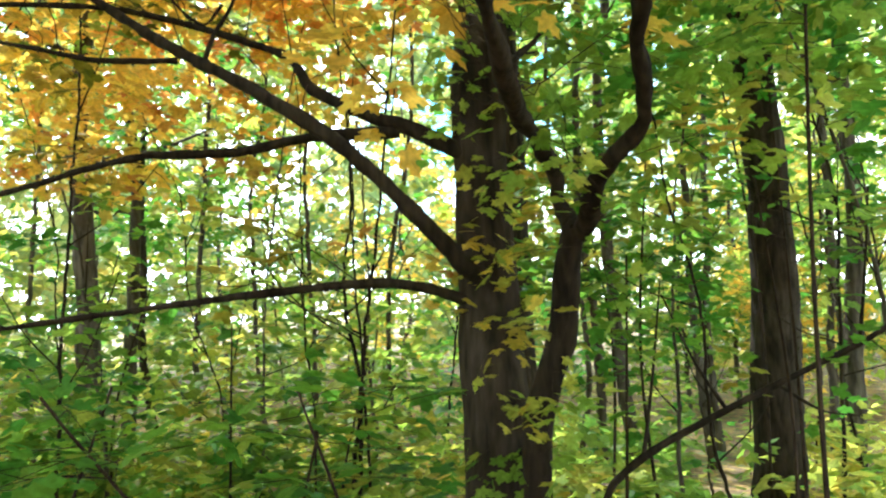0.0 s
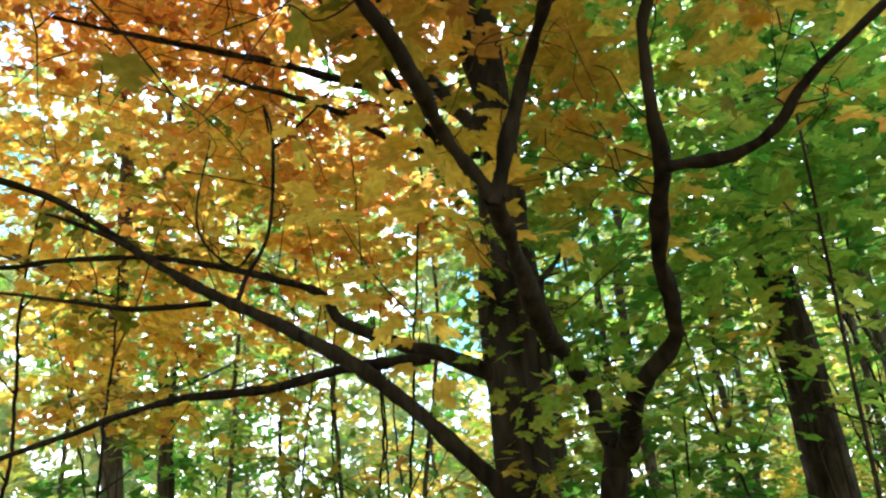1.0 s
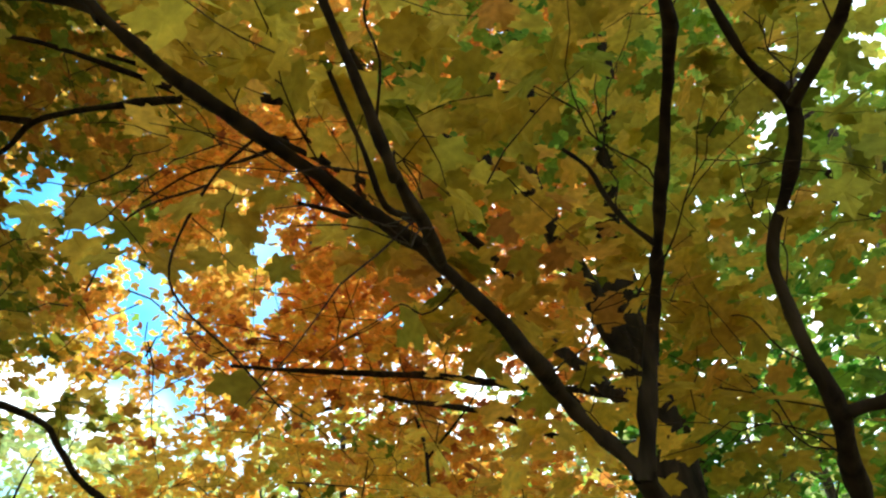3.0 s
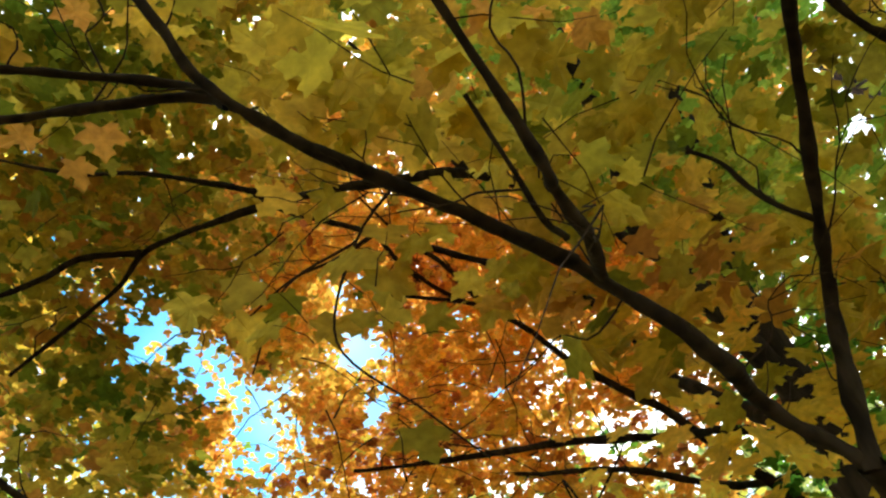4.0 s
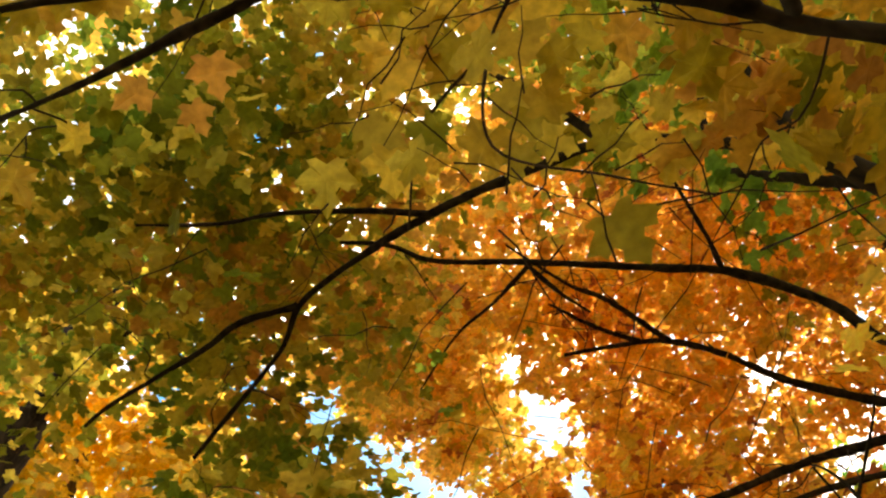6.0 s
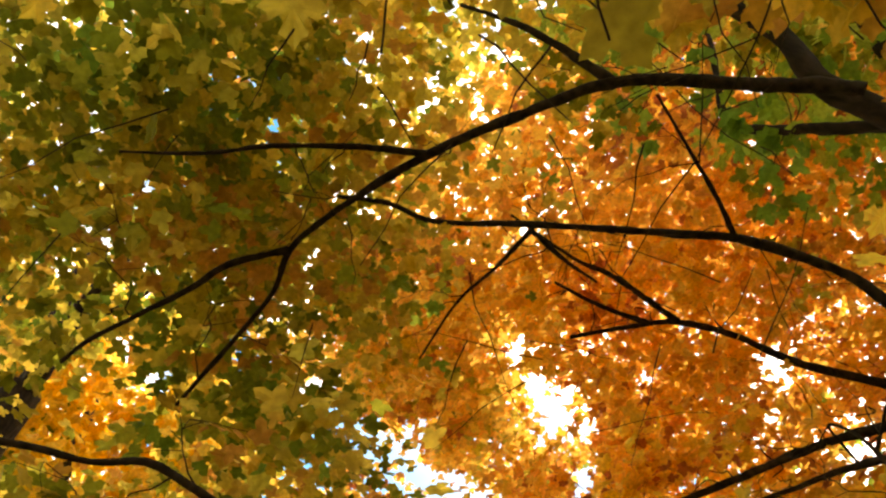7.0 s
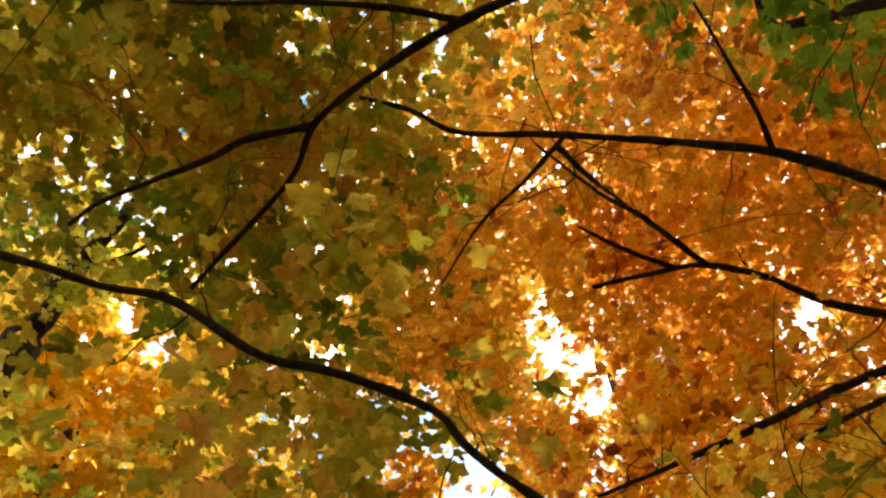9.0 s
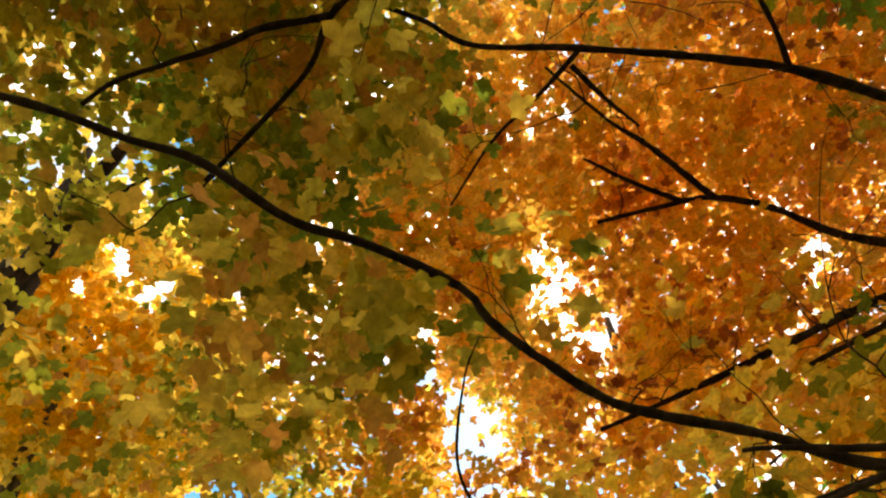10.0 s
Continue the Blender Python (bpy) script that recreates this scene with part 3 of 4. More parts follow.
def leafy(parent, ends, ways, rng, mat, size, leaves=6, length=(0.15, 0.4), template=FINE, keep=None, name="crown", tilt=0.28, singles=0, lines=None, hang=0.5):
    arr, pieces = sprays(ends, ways, rng, length, leaves, size, 0.4, tilt, True, 0.002, hang)
    ok = gap_mask(arr[0], 1.9)
    if keep is not None:
        ok &= keep(arr[0])
    if lines is not None:
        ok &= sightline_mask(arr[0], lines, rng, 0.96, 0.08, 4) & sightline_mask(arr[0], near_lines, rng, 0.93, 0.07, 9, 4)
    arr = thin(arr, ok)
    if singles:
        p = arr[0]
        box = np.nonzero((p[:, 0] > -2.2) & (p[:, 0] < 1.3) & (p[:, 1] > 0.4) & (p[:, 1] < 3.2) & (p[:, 2] < 4.2))[0][:singles]
        single_leaves(parent, thin(arr, box), rng)
        rest = np.ones(len(p), bool)
        rest[box] = False
        arr = thin(arr, rest)
    v, f = leaves_arrays(*arr, template, rng)
    part(name, mesh_from(name, v, f, mat), parent, "", "stuff")
    v, f = join(pieces)
    part("fine_branchwork", mesh_from("fine_branchwork", v, f, twig_bark, True), parent, "", "stuff")


def clear_late_view(p):
    """Cuts the forked maple's near leafage at a plane set by the later camera view, and low leaves by the path."""
    d = p - np.array([-0.83, 1.01, 1.53])
    low = np.linalg.norm((p - np.array([-0.5, 0.7, 1.6])) * np.array([0.6, 0.7, 1.0]), axis=1) > 1.02
    return low & ((d @ np.array([0.762, -0.664, 0.2]) > 0.14) | (np.linalg.norm(d, axis=1) > 3.0))


def clear_of_path(p):
    """Drops leaves so near the camera's path that they would look too large in view."""
    d = p - np.array([-0.6, 0.8, 1.6])
    late = p - np.array([-1.2, 1.25, 1.5])
    return (np.linalg.norm(d * np.array([0.6, 0.7, 1.0]), axis=1) > 1.3) & (np.linalg.norm(late, axis=1) > 2.0)



# ---- orange maple behind ----
rng = np.random.default_rng(31)
orange = thing("orange_maple_tree", "maple with orange autumn crown, yellow leaves painting in its glow", "tree")
limb("trunk", [(0.32, 6.95, -0.1), (0.33, 6.9, 2.0), (0.3, 6.85, 4.0), (0.25, 6.8, 6.0), (0.2, 6.7, 10.0)], 0.17, 0.07, orange, bark_trunk, rng, 12, 0.07)
orange_lines = []


def orange_limb(r0, r1, points):
    orange_lines.append(limb("limb", points, r0, r1, orange, bark_dark, rng, 8))


orange_limb(0.055, 0.018, [(0.3, 6.85, 4), (-0.28, 6.11, 4.72), (-0.67, 5.74, 5.36), (-0.81, 5.69, 5.53), (-1.13, 5.39, 5.91), (-1.29, 5.06, 6.14), (-1.52, 4.81, 6.38), (-1.78, 4.73, 6.59), (-2.23, 4.58, 6.85)])
orange_limb(0.025, 0.01, [(-1.68, 4.75, 6.51), (-1.82, 4.4, 6.6), (-1.94, 4.08, 6.79)])
orange_limb(0.03, 0.008, [(-1.51, 4.81, 6.38), (-1.56, 4.21, 6.45), (-1.62, 3.81, 6.36), (-1.65, 3.21, 6.33)])
orange_limb(0.045, 0.018, [(0.28, 6.85, 5.1), (-0.26, 6.23, 5.2), (-0.64, 5.57, 4.99), (-1.06, 5.33, 5.06), (-1.42, 5.27, 5.19), (-2.24, 5.29, 5.51), (-2.86, 5.27, 5.74), (-3.23, 5.26, 5.89)])
orange_limb(0.042, 0.016, [(0.28, 6.88, 4.95), (-0.12, 6.55, 4.84), (-0.42, 6.1, 4.71), (-0.63, 5.66, 4.62), (-0.96, 5.24, 4.69), (-1.32, 5.15, 4.83), (-1.65, 5.24, 5.02), (-1.86, 5.37, 5.2)])

# limbs and trunk kept visible by culling the leaves before them
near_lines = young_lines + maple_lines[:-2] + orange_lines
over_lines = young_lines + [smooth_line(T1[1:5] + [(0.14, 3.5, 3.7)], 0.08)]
rng = np.random.default_rng(21)
e1, w1 = side_twigs(young, young_lines, rng, 0.26, (0.25, 0.55), 0.003)
leafy(young, e1, w1, rng, leaf_gold, (0.08, 0.115), 4, keep=clear_late_view, singles=300, lines=over_lines)
rng = np.random.default_rng(22)
e2, w2 = side_twigs(maple, maple_lines, rng, 0.48, (0.25, 0.6), 0.0035)
leafy(maple, e2, w2, rng, leaf_olive, (0.065, 0.1), 5, template=MID, keep=clear_of_path, lines=near_lines)

# short leafy shoots on the lower trunks
rng = np.random.default_rng(24)
for ob, line, n in ((maple, smooth_line(T1[1:5], 0.1), 46), (young, smooth_line([(0.27, 3.34, 0.84), (0.28, 3.35, 1.17), (0.38, 3.33, 1.50), (0.51, 3.20, 1.95), (0.38, 3.04, 2.14), (0.30, 2.9, 2.3)], 0.1), 26)):
    o = line[rng.integers(0, len(line), n)] + np.array([0, -0.1, 0])
    w = rng.normal(0, 0.75, (n, 3)) + np.array([0, -0.7, 0.1])
    leafy(ob, o, unit(w), rng, leaf_lime, (0.055, 0.09), 5, (0.15, 0.4), FINE, name="shoot_foliage", tilt=0.4, hang=0.5)
# a low hanging spray of large leaves
o = volume_points(rng, 26, (-0.85, 2.2, 3.3), (0.75, 0.5, 0.4))
leafy(young, o, unit(rng.normal(0, 1, o.shape) * np.array([1, 1, 0.4])), rng, leaf_gold, (0.09, 0.13), 5, (0.2, 0.4), FINE, keep=clear_late_view, lines=over_lines, name="crown")

# broad olive leaves on a drooping twig to the left
rng = np.random.default_rng(26)
for stem, n in (([(-0.45, 1.11, 3.04), (-0.56, 1.12, 2.96), (-0.67, 1.18, 2.79), (-0.57, 1.29, 2.63), (-0.49, 1.36, 2.51)], 20), ([(-0.56, 1.12, 2.96), (-0.75, 1.12, 2.95), (-0.89, 1.19, 2.85)], 9)):
    droop = limb("limb", stem, 0.0038, 0.002, young, twig_bark, rng, 6)
    o = droop[rng.integers(len(droop) // 4, len(droop), n)] + rng.normal(0, 0.07, (n, 3))
    leafy(young, o, unit(rng.normal(0, 1, o.shape) * np.array([1, 1, 0.3])), rng, leaf_olive, (0.085, 0.115), 3, (0.1, 0.22), FINE, name="crown", keep=clear_late_view, lines=over_lines)

# upper crown of the forked maple over the camera
rng = np.random.default_rng(23)
crown(young, rng, 84, (-0.45, 1.1, 3.6), (1.7, 1.3, 0.65), leaf_gold, FINE, (0.078, 0.112), 6, keep=clear_late_view, twigs=True, length=(0.2, 0.45), patch=0.38, lines=over_lines)
crown(young, rng, 32, (-0.3, 1.4, 3.0), (0.85, 0.6, 0.38), leaf_gold, FINE, (0.085, 0.115), 5, keep=clear_late_view, twigs=True, length=(0.2, 0.4), patch=0.3, lines=over_lines)
crown(young, rng, 56, (0.45, 2.0, 3.5), (0.9, 0.75, 0.7), leaf_olive, FINE, (0.08, 0.12), 6, keep=clear_late_view, length=(0.2, 0.45), patch=0.38, lines=over_lines)
# yellow leaves paint in backlight that the crown above cuts off
crown(young, rng, 24, (-0.35, 2.35, 2.9), (0.45, 0.4, 0.45), leaf_yellow, FINE, (0.08, 0.11), 5, keep=clear_late_view, length=(0.2, 0.4), patch=0.25, lines=over_lines)
crown(young, rng, 40, (-0.1, 2.3, 3.0), (0.5, 0.4, 0.5), leaf_gold, FINE, (0.085, 0.12), 5, keep=clear_late_view, length=(0.2, 0.45), patch=0.25, lines=over_lines)
# crown of the tall maple, higher and to the left
crown(maple, rng, 50, (-2.05, 1.75, 4.6), (0.75, 0.55, 0.4), leaf_moss, MID, (0.065, 0.095), 7, patch=0.3, keep=clear_of_path, lines=near_lines, length=(0.2, 0.45))
crown(maple, rng, 110, (-2.2, 0.6, 5.5), (1.3, 1.0, 0.6), leaf_olive, MID, (0.07, 0.1), 8, patch=0.3, keep=clear_of_path, lines=near_lines)
crown(maple, rng, 90, (-2.3, 0.7, 5.8), (1.3, 1.0, 0.6), leaf_moss, MID, (0.07, 0.1), 8, patch=0.3, keep=clear_of_path, lines=near_lines)
crown(maple, rng, 60, (-1.4, 1.3, 4.5), (0.8, 0.7, 0.4), leaf_olive, MID, (0.07, 0.1), 7, patch=0.35, keep=clear_of_path, lines=near_lines, length=(0.2, 0.45))
crown(maple, rng, 520, (-3.3, 1.3, 5.2), (1.7, 1.8, 1.1), leaf_olive, MID, (0.07, 0.105), 8, keep=clear_left, lines=near_lines)
crown(maple, rng, 200, (-1.5, 0.7, 6.2), (2.4, 1.8, 1.0), leaf_gold, MID, (0.08, 0.12), 8, keep=clear_of_path, lines=near_lines)
crown(maple, rng, 190, (-1.5, 0.7, 6.2), (2.4, 1.8, 1.0), leaf_olive, MID, (0.08, 0.12), 8, keep=clear_of_path, lines=near_lines)
crown(maple, rng, 120, (1.1, 4.0, 3.2), (0.9, 0.5, 0.9), leaf_lime, MID, (0.08, 0.12), 8, keep=clear_of_path, patch=0.2, lines=near_lines)
crown(maple, rng, 120, (2.0, 3.7, 4.7), (1.2, 1.0, 1.2), leaf_lime, MID, (0.08, 0.12), 8, keep=clear_of_path, patch=0.3, lines=over_lines)
crown(maple, rng, 420, (1.1, 3.0, 6.0), (1.6, 1.8, 2.0), leaf_lime, MID, (0.08, 0.12), 8, keep=clear_of_path, lines=near_lines)
crown(maple, rng, 980, (-1.6, 1.0, 8.6), (5.0, 3.6, 1.6), leaf_olive, FAR, (0.09, 0.13), 8, patch=0.3, keep=clear_left)
crown(maple, rng, 240, (-1.6, 1.0, 8.6), (5.0, 3.6, 1.6), leaf_moss, FAR, (0.09, 0.13), 8, patch=0.3, keep=clear_left)

# ---- crown of the orange maple ----
rng = np.random.default_rng(32)
e3, w3 = side_twigs(orange, orange_lines, rng, 0.4, (0.3, 0.8), 0.006)
leafy(orange, e3, w3, rng, leaf_orange, (0.08, 0.12), 4, template=MID, lines=near_lines)
crown(orange, rng, 4100, (-1.9, 5.2, 7.7), (3.5, 2.1, 2.0), leaf_orange, MID, (0.068, 0.105), 8, patch=0.21, lines=near_lines)
# yellow leaves in the lower crown put its backlit glow into the colour
crown(orange, rng, 430, (-2.6, 5.5, 4.2), (2.1, 1.3, 1.6), leaf_yellow, MID, (0.08, 0.12), 8, patch=0.3, lines=near_lines)
crown(orange, rng, 190, (-2.6, 5.6, 4.2), (2.1, 1.3, 1.6), leaf_orange, MID, (0.08, 0.12), 8, patch=0.40, lines=near_lines)
crown(orange, rng, 620, (-4.5, 5.2, 7.9), (2.2, 1.9, 1.9), leaf_gold, MID, (0.08, 0.12), 8, patch=0.40, keep=clear_left)

crown(orange, rng, 150, (-5.0, 2.4, 7.2), (1.4, 1.8, 1.2), leaf_olive, MID, (0.08, 0.12), 8, patch=0.45, keep=clear_left)
crown(orange, rng, 240, (-1.0, 6.1, 5.1), (1.3, 0.9, 0.9), leaf_orange, MID, (0.08, 0.12), 8, patch=0.25, lines=near_lines)

rng = np.random.default_rng(33)
crown(maple, rng, 100, (1.7, 5.0, 6.0), (1.0, 0.8, 1.2), leaf_lime, MID, (0.08, 0.12), 8, patch=0.25)
# more yellow leaves with the backlight put into their colour
crown(young, rng, 20, (-0.17, 2.4, 2.72), (0.3, 0.22, 0.34), leaf_yellow, FINE, (0.08, 0.11), 4, patch=0.2, length=(0.15, 0.3))
crown(maple, rng, 60, (-2.1, 2.15, 3.3), (0.6, 0.6, 0.4), leaf_olive, MID, (0.07, 0.1), 7, patch=0.3, keep=clear_left, lines=near_lines, length=(0.2, 0.45))

# ---- yellow tree far to the left ----
rng = np.random.default_rng(41)
yellow = thing("yellow_tree", "distant tree with bright yellow sunlit crown", "tree")
limb("trunk", [(-7.6, 2.4, -0.2), (-7.4, 2.5, 4.0), (-7.2, 2.6, 10.0)], 0.17, 0.07, yellow, bark_grey, rng, 10, 0.07)
crown(yellow, rng, 1500, (-7.4, 2.5, 9.2), (1.7, 1.7, 1.8), leaf_yellow, FAR, (0.10, 0.16), 8, patch=0.3)


# ---- woodland behind ----
trunk_lines = []


LEANING = [(0.6, 4.3, -0.1), (0.62, 4.3, 0.4), (0.67, 4.3, 0.67), (0.75, 4.3, 0.77), (0.93, 4.3, 0.9), (1.32, 4.3, 1.1), (1.71, 4.3, 1.28), (1.95, 4.3, 1.39), (2.16, 4.3, 1.51), (2.6, 4.3, 1.8)]


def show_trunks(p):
    """Culls low-growth leaves that hide two trunks behind and the leaning sapling from the camera."""
    return sightline_mask(p, trunk_lines[:1] + trunk_lines[1:2] + [smooth_line(LEANING, 0.1)], np.random.default_rng(8), 0.88, 0.24, 2)


def wood_tree(x, y, h, r, seed, mat, leaf_n, lean=(0, 0), base=0.35, bark=None, spread=1.0, size=(0.09, 0.15)):
    rng = np.random.default_rng(seed)
    ob = thing("woodland_tree", "straight woodland tree with green and yellowing leaves", "tree", "woodland trees")
    top = np.array([x + lean[0] * h, y + lean[1] * h, h])
    pts = [np.array([x, y, -0.2]) * (1 - s) + top * s + np.append(rng.normal(0, 0.012 * h, 2) * (s > 0), 0) for s in np.linspace(0, 1, 6)]
    line = limb("trunk", pts, r, r * 0.35, ob, bark or bark_grey, rng, 10, 0.06, wander=0.06)
    trunk_lines.append(line[line[:, 2] < 3.4])
    arms = []
    for k in range(5):
        a = line[int(len(line) * rng.uniform(base, 0.85))]
        th = rng.uniform(0, 2 * np.pi)
        L = rng.uniform(0.12, 0.25) * h * spread
        d = np.array([np.cos(th), np.sin(th), rng.uniform(0.2, 0.8)])
        arms.append(limb("limb", [a, a + d * L * 0.5 + np.array([0, 0, -0.04 * L]), a + d * L], r * 0.3, r * 0.08, ob, bark or bark_grey, rng, 6, 0.06))
    if leaf_n:
        c = line[int(len(line) * 0.62)]
        crown(ob, rng, leaf_n, c, (0.26 * h * spread, 0.26 * h * spread, 0.40 * h), mat, FAR, size, 7, patch=0.45)
    return ob


wood_tree(2.22, 6.35, 11, 0.215, 101, leaf_green, 170, (0.002, 0.0), bark=bark_trunk)
rng = np.random.default_rng(104)
crown(bpy.data.objects["woodland_tree"], rng, 210, (2.4, 5.3, 3.6), (1.3, 1.0, 1.3), leaf_green, MID, (0.08, 0.13), 8, patch=0.3, keep=show_trunks, tilt=0.22, hang=0.3)
crown(bpy.data.objects["woodland_tree"], rng, 130, (1.0, 5.0, 2.2), (0.7, 0.5, 0.9), leaf_green, MID, (0.08, 0.12), 8, patch=0.25, keep=show_trunks, tilt=0.22, hang=0.3)


def forked_tree():
    rng = np.random.default_rng(103)
    ob = thing("forked_tree", "thick dark trunk that forks high in the canopy", "tree")
    limb("trunk", [(-6.3, 1.35, -0.2), (-6.1, 1.4, 3.0), (-5.75, 1.48, 6.0), (-5.42, 1.58, 7.25)], 0.2, 0.15, ob, bark_trunk, rng, 12, 0.08)
    limb("limb", [(-5.5, 1.55, 7.05), (-5.3, 1.58, 7.5), (-5.18, 1.5, 8.0), (-5.15, 1.45, 9.2)], 0.11, 0.04, ob, bark_dark, rng, 10, 0.1)
    limb("limb", [(-5.5, 1.55, 7.05), (-5.1, 1.6, 7.42), (-4.75, 1.58, 7.66), (-4.3, 1.65, 8.1), (-4.0, 1.7, 8.8)], 0.10, 0.03, ob, bark_dark, rng, 10, 0.1)
    limb("limb", [(-4.85, 1.6, 7.6), (-4.5, 1.8, 7.55), (-4.1, 2.0, 7.7)], 0.03, 0.012, ob, bark_dark, rng, 7, 0.1)


forked_tree()
crown(bpy.data.objects["woodland_tree"], rng, 330, (1.5, 5.9, 4.9), (1.6, 1.0, 1.3), leaf_green, MID, (0.08, 0.12), 8, patch=0.25)
for k, (x, y, h) in enumerate(((2.6, 9.3, 7.0), (3.9, 9.0, 6.6))):
    wood_tree(x, y, h, 0.05, 180 + k, leaf_lime if k else leaf_green, 90, bark=bark_grey, base=0.5)
wood_tree(-3.45, 7.0, 9, 0.12, 102, leaf_lime, 110, bark=bark_grey)
# low yellow and lime trees further back, their colour painting in bright sunlit gaps
for k, (x, y, h) in enumerate([(4.8, 11.5, 4.6), (3.9, 13.0, 5.2), (6.0, 13.5, 5.5), (-1.2, 13.0, 5.0), (-4.5, 14.0, 6.0), (4.4, 12.0, 3.0), (3.0, 12.6, 2.8), (6.6, 12.0, 3.4)]):
    wood_tree(x, y, h, 0.045, 130 + k, leaf_yellow if k % 2 else leaf_lime, 130, bark=bark_grey, base=0.2)
# slender stems between the big trunks
for k, (x, y, r) in enumerate([(1.12, 8, 0.055), (1.5, 8.2, 0.075), (2.3, 8.4, 0.05), (3.3, 8, 0.045), (3.55, 8.2, 0.10), (-4.4, 8, 0.03), (-2.75, 8.2, 0.035), (-1.6, 8.1, 0.03), (-0.8, 8.4, 0.03), (-3.71, 8.3, 0.08), (-2.3, 8.8, 0.03), (0.85, 7.6, 0.03), (2.75, 7.4, 0.035)]):
    wood_tree(x, y, 6.5 + 22 * r + (k % 3) * 0.6, r, 150 + k, leaf_lime if k % 2 else leaf_green, 55, (0.01 * (k % 5 - 2), 0), bark=bark_grey, spread=0.7)
rr = random.Random(5)
for k in range(26):
    yaw = rr.uniform(-34, 62)
    dist = rr.uniform(9.5, 28)
    x, y = -math.sin(radians(yaw)) * dist, math.cos(radians(yaw)) * dist
    if -6 < yaw < 14 and dist < 15 or -32 < yaw < -5 and dist < 21:
        continue
    small = rr.random() < 0.65 or (0 < yaw < 48 and dist < 22)
    h = rr.uniform(5, 8) if small else rr.uniform(10, 15)
    wood_tree(x, y, h, rr.uniform(0.03, 0.06) if small else rr.uniform(0.11, 0.2), 200 + k, rr.choice([leaf_green, leaf_lime, leaf_lime]), 110 if small else 200, (rr.uniform(-0.05, 0.05), rr.uniform(-0.05, 0.05)), bark=rr.choice([bark_grey, bark_trunk]))

# saplings and low leafy growth
def sapling(x, y, h, seed, mat, n, size=(0.08, 0.13)):
    rng = np.random.default_rng(seed)
    ob = thing("maple_sapling", "thin maple sapling with broad green leaves", "sapling", "saplings")
    top = (x + rng.normal(0, 0.2), y + rng.normal(0, 0.2), h)
    line = limb("trunk", [(x, y, -0.1), (x + rng.normal(0, 0.05), y, h * 0.5), top], 0.014, 0.005, ob, twig_bark, rng, 6, 0.05)
    o, w = sprays_on([line], rng, h / n, None, 1.0, 0.62 if x > 0 else 0.2)
    w[:, 2] = np.abs(w[:, 2]) * 0.3
    leafy(ob, o, w, rng, mat, size, 6, (0.35, 0.75), MID, show_trunks, tilt=0.22, hang=0.3)


SAPLINGS = [(-1.15, 2.95, 1.4), (-0.42, 2.85, 1.4), (-0.6, 3.3, 1.2), (-1.7, 3.4, 1.35), (-1.5, 4.9, 1.6), (-0.7, 4.6, 1.3), (-2.4, 5.4, 1.9), (0.75, 4.4, 1.9), (1.1, 4.9, 2.5), (1.7, 4.4, 2.8), (1.4, 3.8, 2.2), (-3.2, 5.2, 1.7), (1.9, 5.6, 3.4), (-1.9, 6.3, 2.0), (0.9, 5.9, 3.0), (-4.0, 6.2, 2.1), (1.3, 3.1, 3.2), (1.9, 3.4, 3.6)]
for k, (x, y, h) in enumerate(SAPLINGS):
    sapling(x, y, h, 400 + k, leaf_green if k < 4 else leaf_lime if (x < 0 or x > 2.4 or k % 3 == 0) else leaf_green, int(10 + h * 7) if x < 0 else int(4 + h * 4))

# thin crooked stems of the thicket
def thin_stem(x, y, h, seed, r):
    rng = np.random.default_rng(seed)
    ob = thing("thicket_stem", "thin crooked dark stem with a few leaves", "sapling", "thicket stems")
    dx, dy = rng.normal(0, 0.10 * h), rng.normal(0, 0.05 * h)
    pts = [(x + dx * q**1.6 + rng.normal(0, 0.03), y + dy * q + rng.normal(0, 0.03), -0.1 + q * h) for q in np.linspace(0, 1, 6)]
    line = limb("trunk", pts, r, r * 0.35, ob, bark_dark if seed % 3 else bark_grey, rng, 6, 0.06, wander=0.035)
    arms = []
    for q in rng.uniform(0.3, 0.9, 4):
        a = line[int(q * (len(line) - 1))]
        d = np.array([rng.normal(0, 0.4), rng.normal(0, 0.3), rng.uniform(0.2, 0.7)])
        arms.append(limb("limb", [a, a + d * 0.45, a + d * 0.9 + np.array([0, 0, 0.15])], r * 0.4, r * 0.15, ob, bark_dark, rng, 5, 0.05))
    o, w = sprays_on(arms, rng, 0.35, None, 1.0, 0.3)
    leafy(ob, o, w, rng, leaf_lime, (0.06, 0.10), 5, (0.2, 0.4), MID, show_trunks, tilt=0.25, hang=0.35)


rq = random.Random(9)
for k in range(34):
    yaw, dist = rq.uniform(-30, 34), rq.uniform(4.6, 9.0)
    if abs(yaw + 3) < 5:
        continue
    thin_stem(-math.sin(radians(yaw)) * dist, math.cos(radians(yaw)) * dist, rq.uniform(2.6, 4.6), 600 + k, rq.uniform(0.008, 0.02))


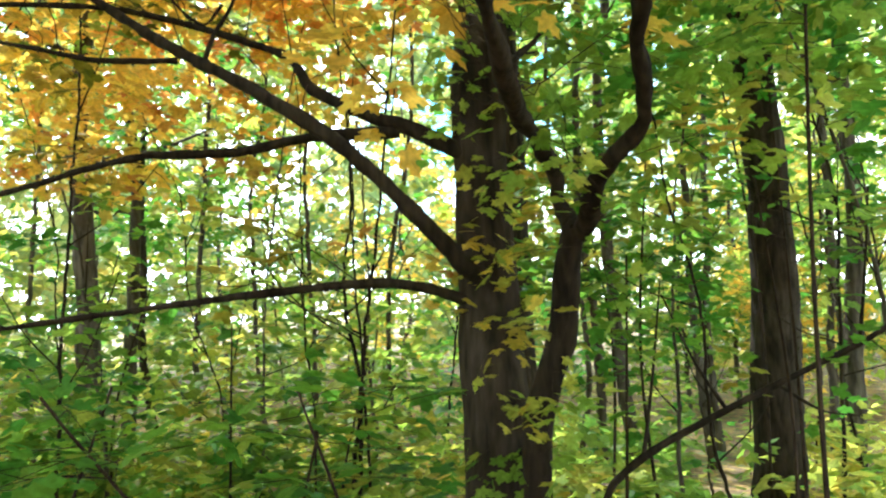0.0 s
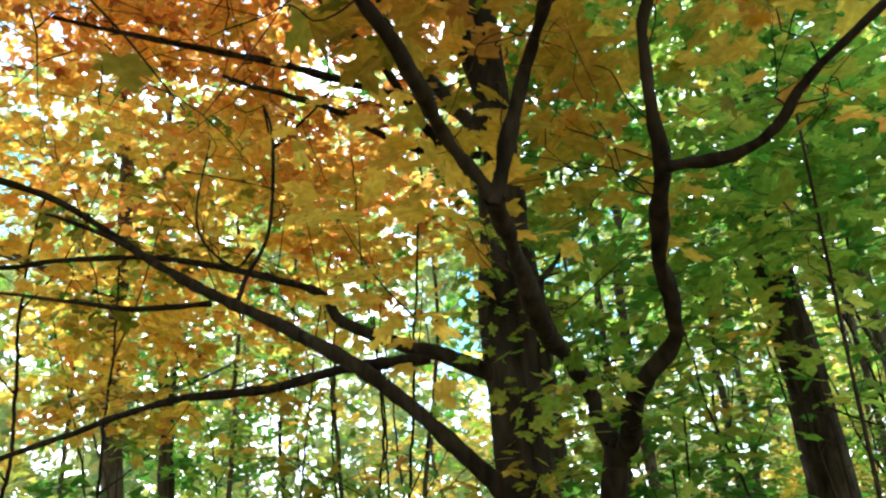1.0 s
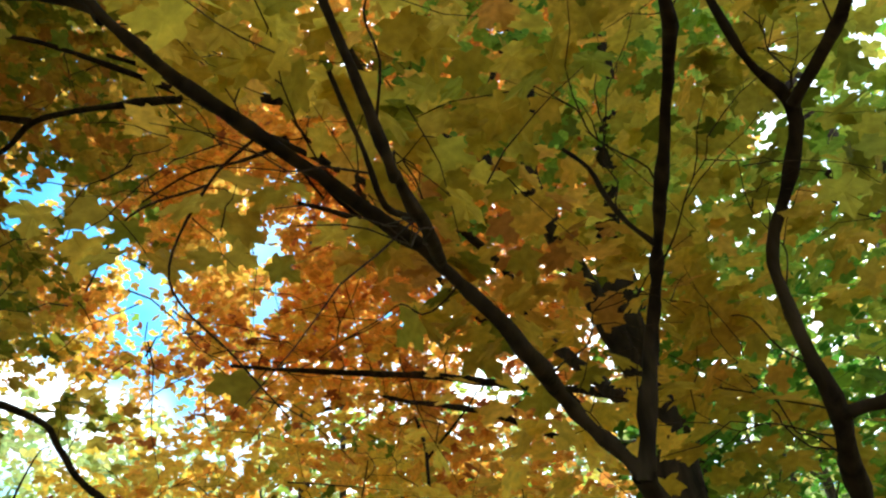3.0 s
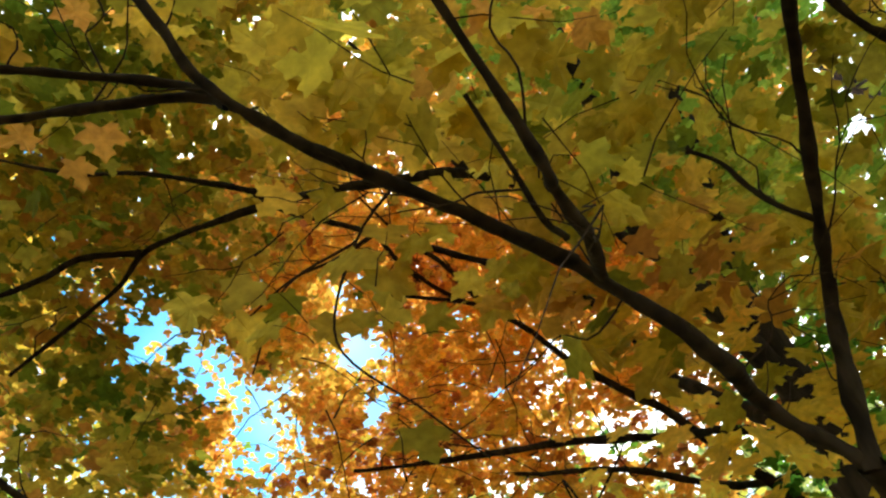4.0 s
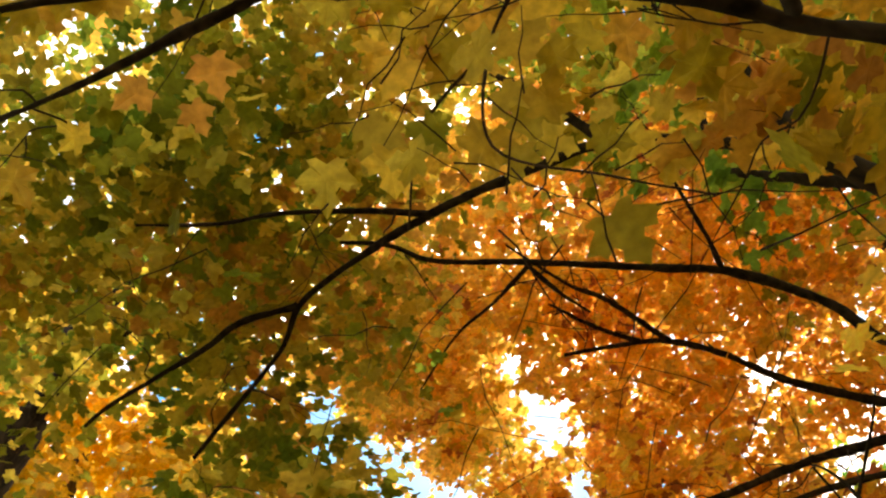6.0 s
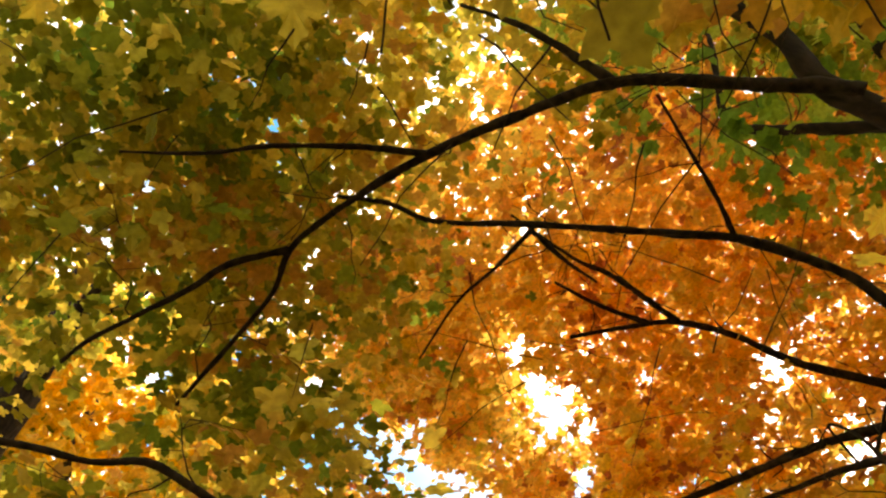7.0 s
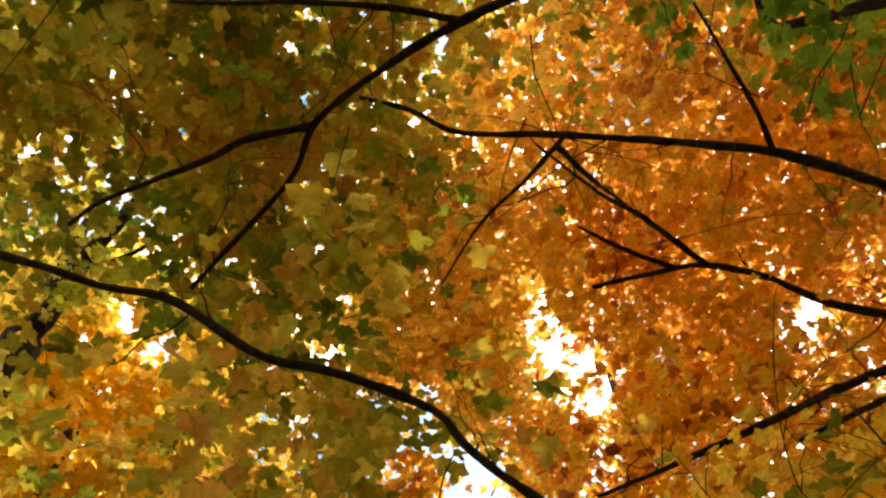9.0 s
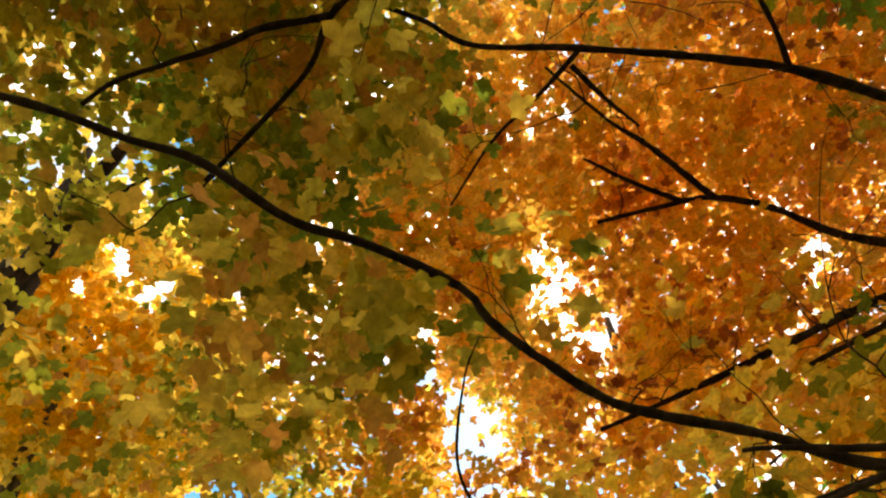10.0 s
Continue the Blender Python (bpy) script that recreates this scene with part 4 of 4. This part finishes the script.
# a low limb that leans across before the big trunk on the right
def leaning_sapling():
    rng = np.random.default_rng(55)
    ob = thing("leaning_sapling", "bent bare-stemmed sapling leaning across between trunks", "sapling")
    main = limb("trunk", LEANING, 0.026, 0.014, ob, bark_dark, rng, 8, 0.08)
    side = [limb("limb", [main[int(len(main) * q)], main[int(len(main) * q)] + np.array(d) * 0.5, main[int(len(main) * q)] + np.array(d) + np.array([0, 0, 0.1])], 0.012, 0.004, ob, bark_dark, rng, 6, 0.06) for q, d in ((0.35, (0.15, 0.1, 0.8)), (0.5, (-0.3, 0, 0.5)), (0.6, (0.5, 0.2, -0.3)), (0.75, (0.1, 0.0, 0.7)))]
    o, w = sprays_on(side + [main], rng, 0.3, None, 1.0, 0.4)
    leafy(ob, o, w, rng, leaf_green, (0.07, 0.11), 5, (0.2, 0.45), MID)


leaning_sapling()


# low green growth that hides the ground
def undergrowth():
    rng = np.random.default_rng(66)
    n = 4200
    yaw, dist = np.radians(rng.uniform(-40, 70, n)), 5.0 + 13 * rng.random(n) ** 1.3
    z = 0.1 + rng.beta(1.0, 2.2, n) * (0.9 + 0.22 * dist)
    o = np.c_[-np.sin(yaw) * dist, np.cos(yaw) * dist, z]
    d = np.array([noise.noise(Vector(v) * 0.6) for v in o])
    o = o[(d > -0.15) & ~((o[:, 0] > 0.25) & (o[:, 1] < 9.5) & (o[:, 2] > 0.55))]
    near = np.radians(rng.uniform(-34, 40, 900))
    far = rng.uniform(4.4, 9.5, 900)
    o = np.vstack([np.c_[-np.sin(near) * far, np.cos(near) * far, rng.uniform(0.05, 0.5, 900)], o])
    half = len(o) * 4 // 5
    # most leaves take the paler lime, sunlight put into their colour
    for some, mat, nm in ((o[:half], leaf_lime, "brightened green and lime"), (o[half:], leaf_green, "deep green")):
        w = rng.normal(0, 1, some.shape)
        w[:, 2] = np.abs(w[:, 2]) * 0.3
        arr, _ = sprays(some, unit(w), rng, (0.4, 0.9), 8, (0.09, 0.15), 0.3, 0.3, False, 0.003, 0.4)
        arr = thin(arr, show_trunks(arr[0]))
        v, f = leaves_arrays(*arr, FAR, rng)
        tagged(new("undergrowth", mesh_from("undergrowth", v, f, mat)), nm + " broad-leaved woodland undergrowth", "undergrowth", kind="stuff")


undergrowth()


# far woods
def far_woods():
    rng = np.random.default_rng(77)
    n = 17000
    yaw, dist = np.radians(rng.uniform(-45, 100, n)), rng.uniform(16, 42, n)
    z = rng.beta(1.1, 1.25, n) * (4 + dist * 0.48)
    o = np.c_[-np.sin(yaw) * dist, np.cos(yaw) * dist, z]
    d = np.array([noise.noise(Vector(v) * 0.28) for v in o])
    o = o[d > -0.22]
    arr, _ = sprays(o, unit(rng.normal(0, 1, o.shape)), rng, (0.6, 1.5), 9, (0.22, 0.36), 0.3, 0.7, False)
    arr = thin(arr, gap_mask(arr[0]))
    v, f = leaves_arrays(*arr, FAR, rng)
    ob = new("far_woods", mesh_from("far_woods", v, f, leaf_far_hazy))
    tagged(ob, "distant sunlit green and yellow woodland foliage, haze tinted into its colour", "woods", kind="stuff")


far_woods()


# unseen trees and foliage added behind the path to cut light from there
def unseen_woods():
    rng = np.random.default_rng(78)
    for k, (x, y) in enumerate([(-4.5, -4.0), (-1.0, -6.5), (3.2, -4.5), (6.0, -0.5), (-7.5, -1.5), (1.2, -10.0), (-5.5, -9.0), (7.0, -7.0)]):
        wood_tree(x, y, 11 + (k % 3), 0.16, 700 + k, leaf_lime if k % 3 else leaf_gold, 210, base=0.3, bark=bark_trunk, size=(0.18, 0.28))
    n = 2400
    yaw, dist = np.radians(rng.uniform(100, 315, n)), rng.uniform(9, 34, n)
    z = rng.beta(1.1, 1.25, n) * (5 + dist * 0.5)
    o = np.c_[-np.sin(yaw) * dist, np.cos(yaw) * dist, z]
    arr, _ = sprays(o, unit(rng.normal(0, 1, o.shape)), rng, (0.8, 1.8), 8, (0.35, 0.6), 0.3, 0.7, False)
    v, f = leaves_arrays(*arr, FAR, rng)
    tagged(new("unseen_woods", mesh_from("unseen_woods", v, f, leaf_lime)), "unseen yellowing green foliage added behind to cut light from there", "woods", kind="stuff")


unseen_woods()
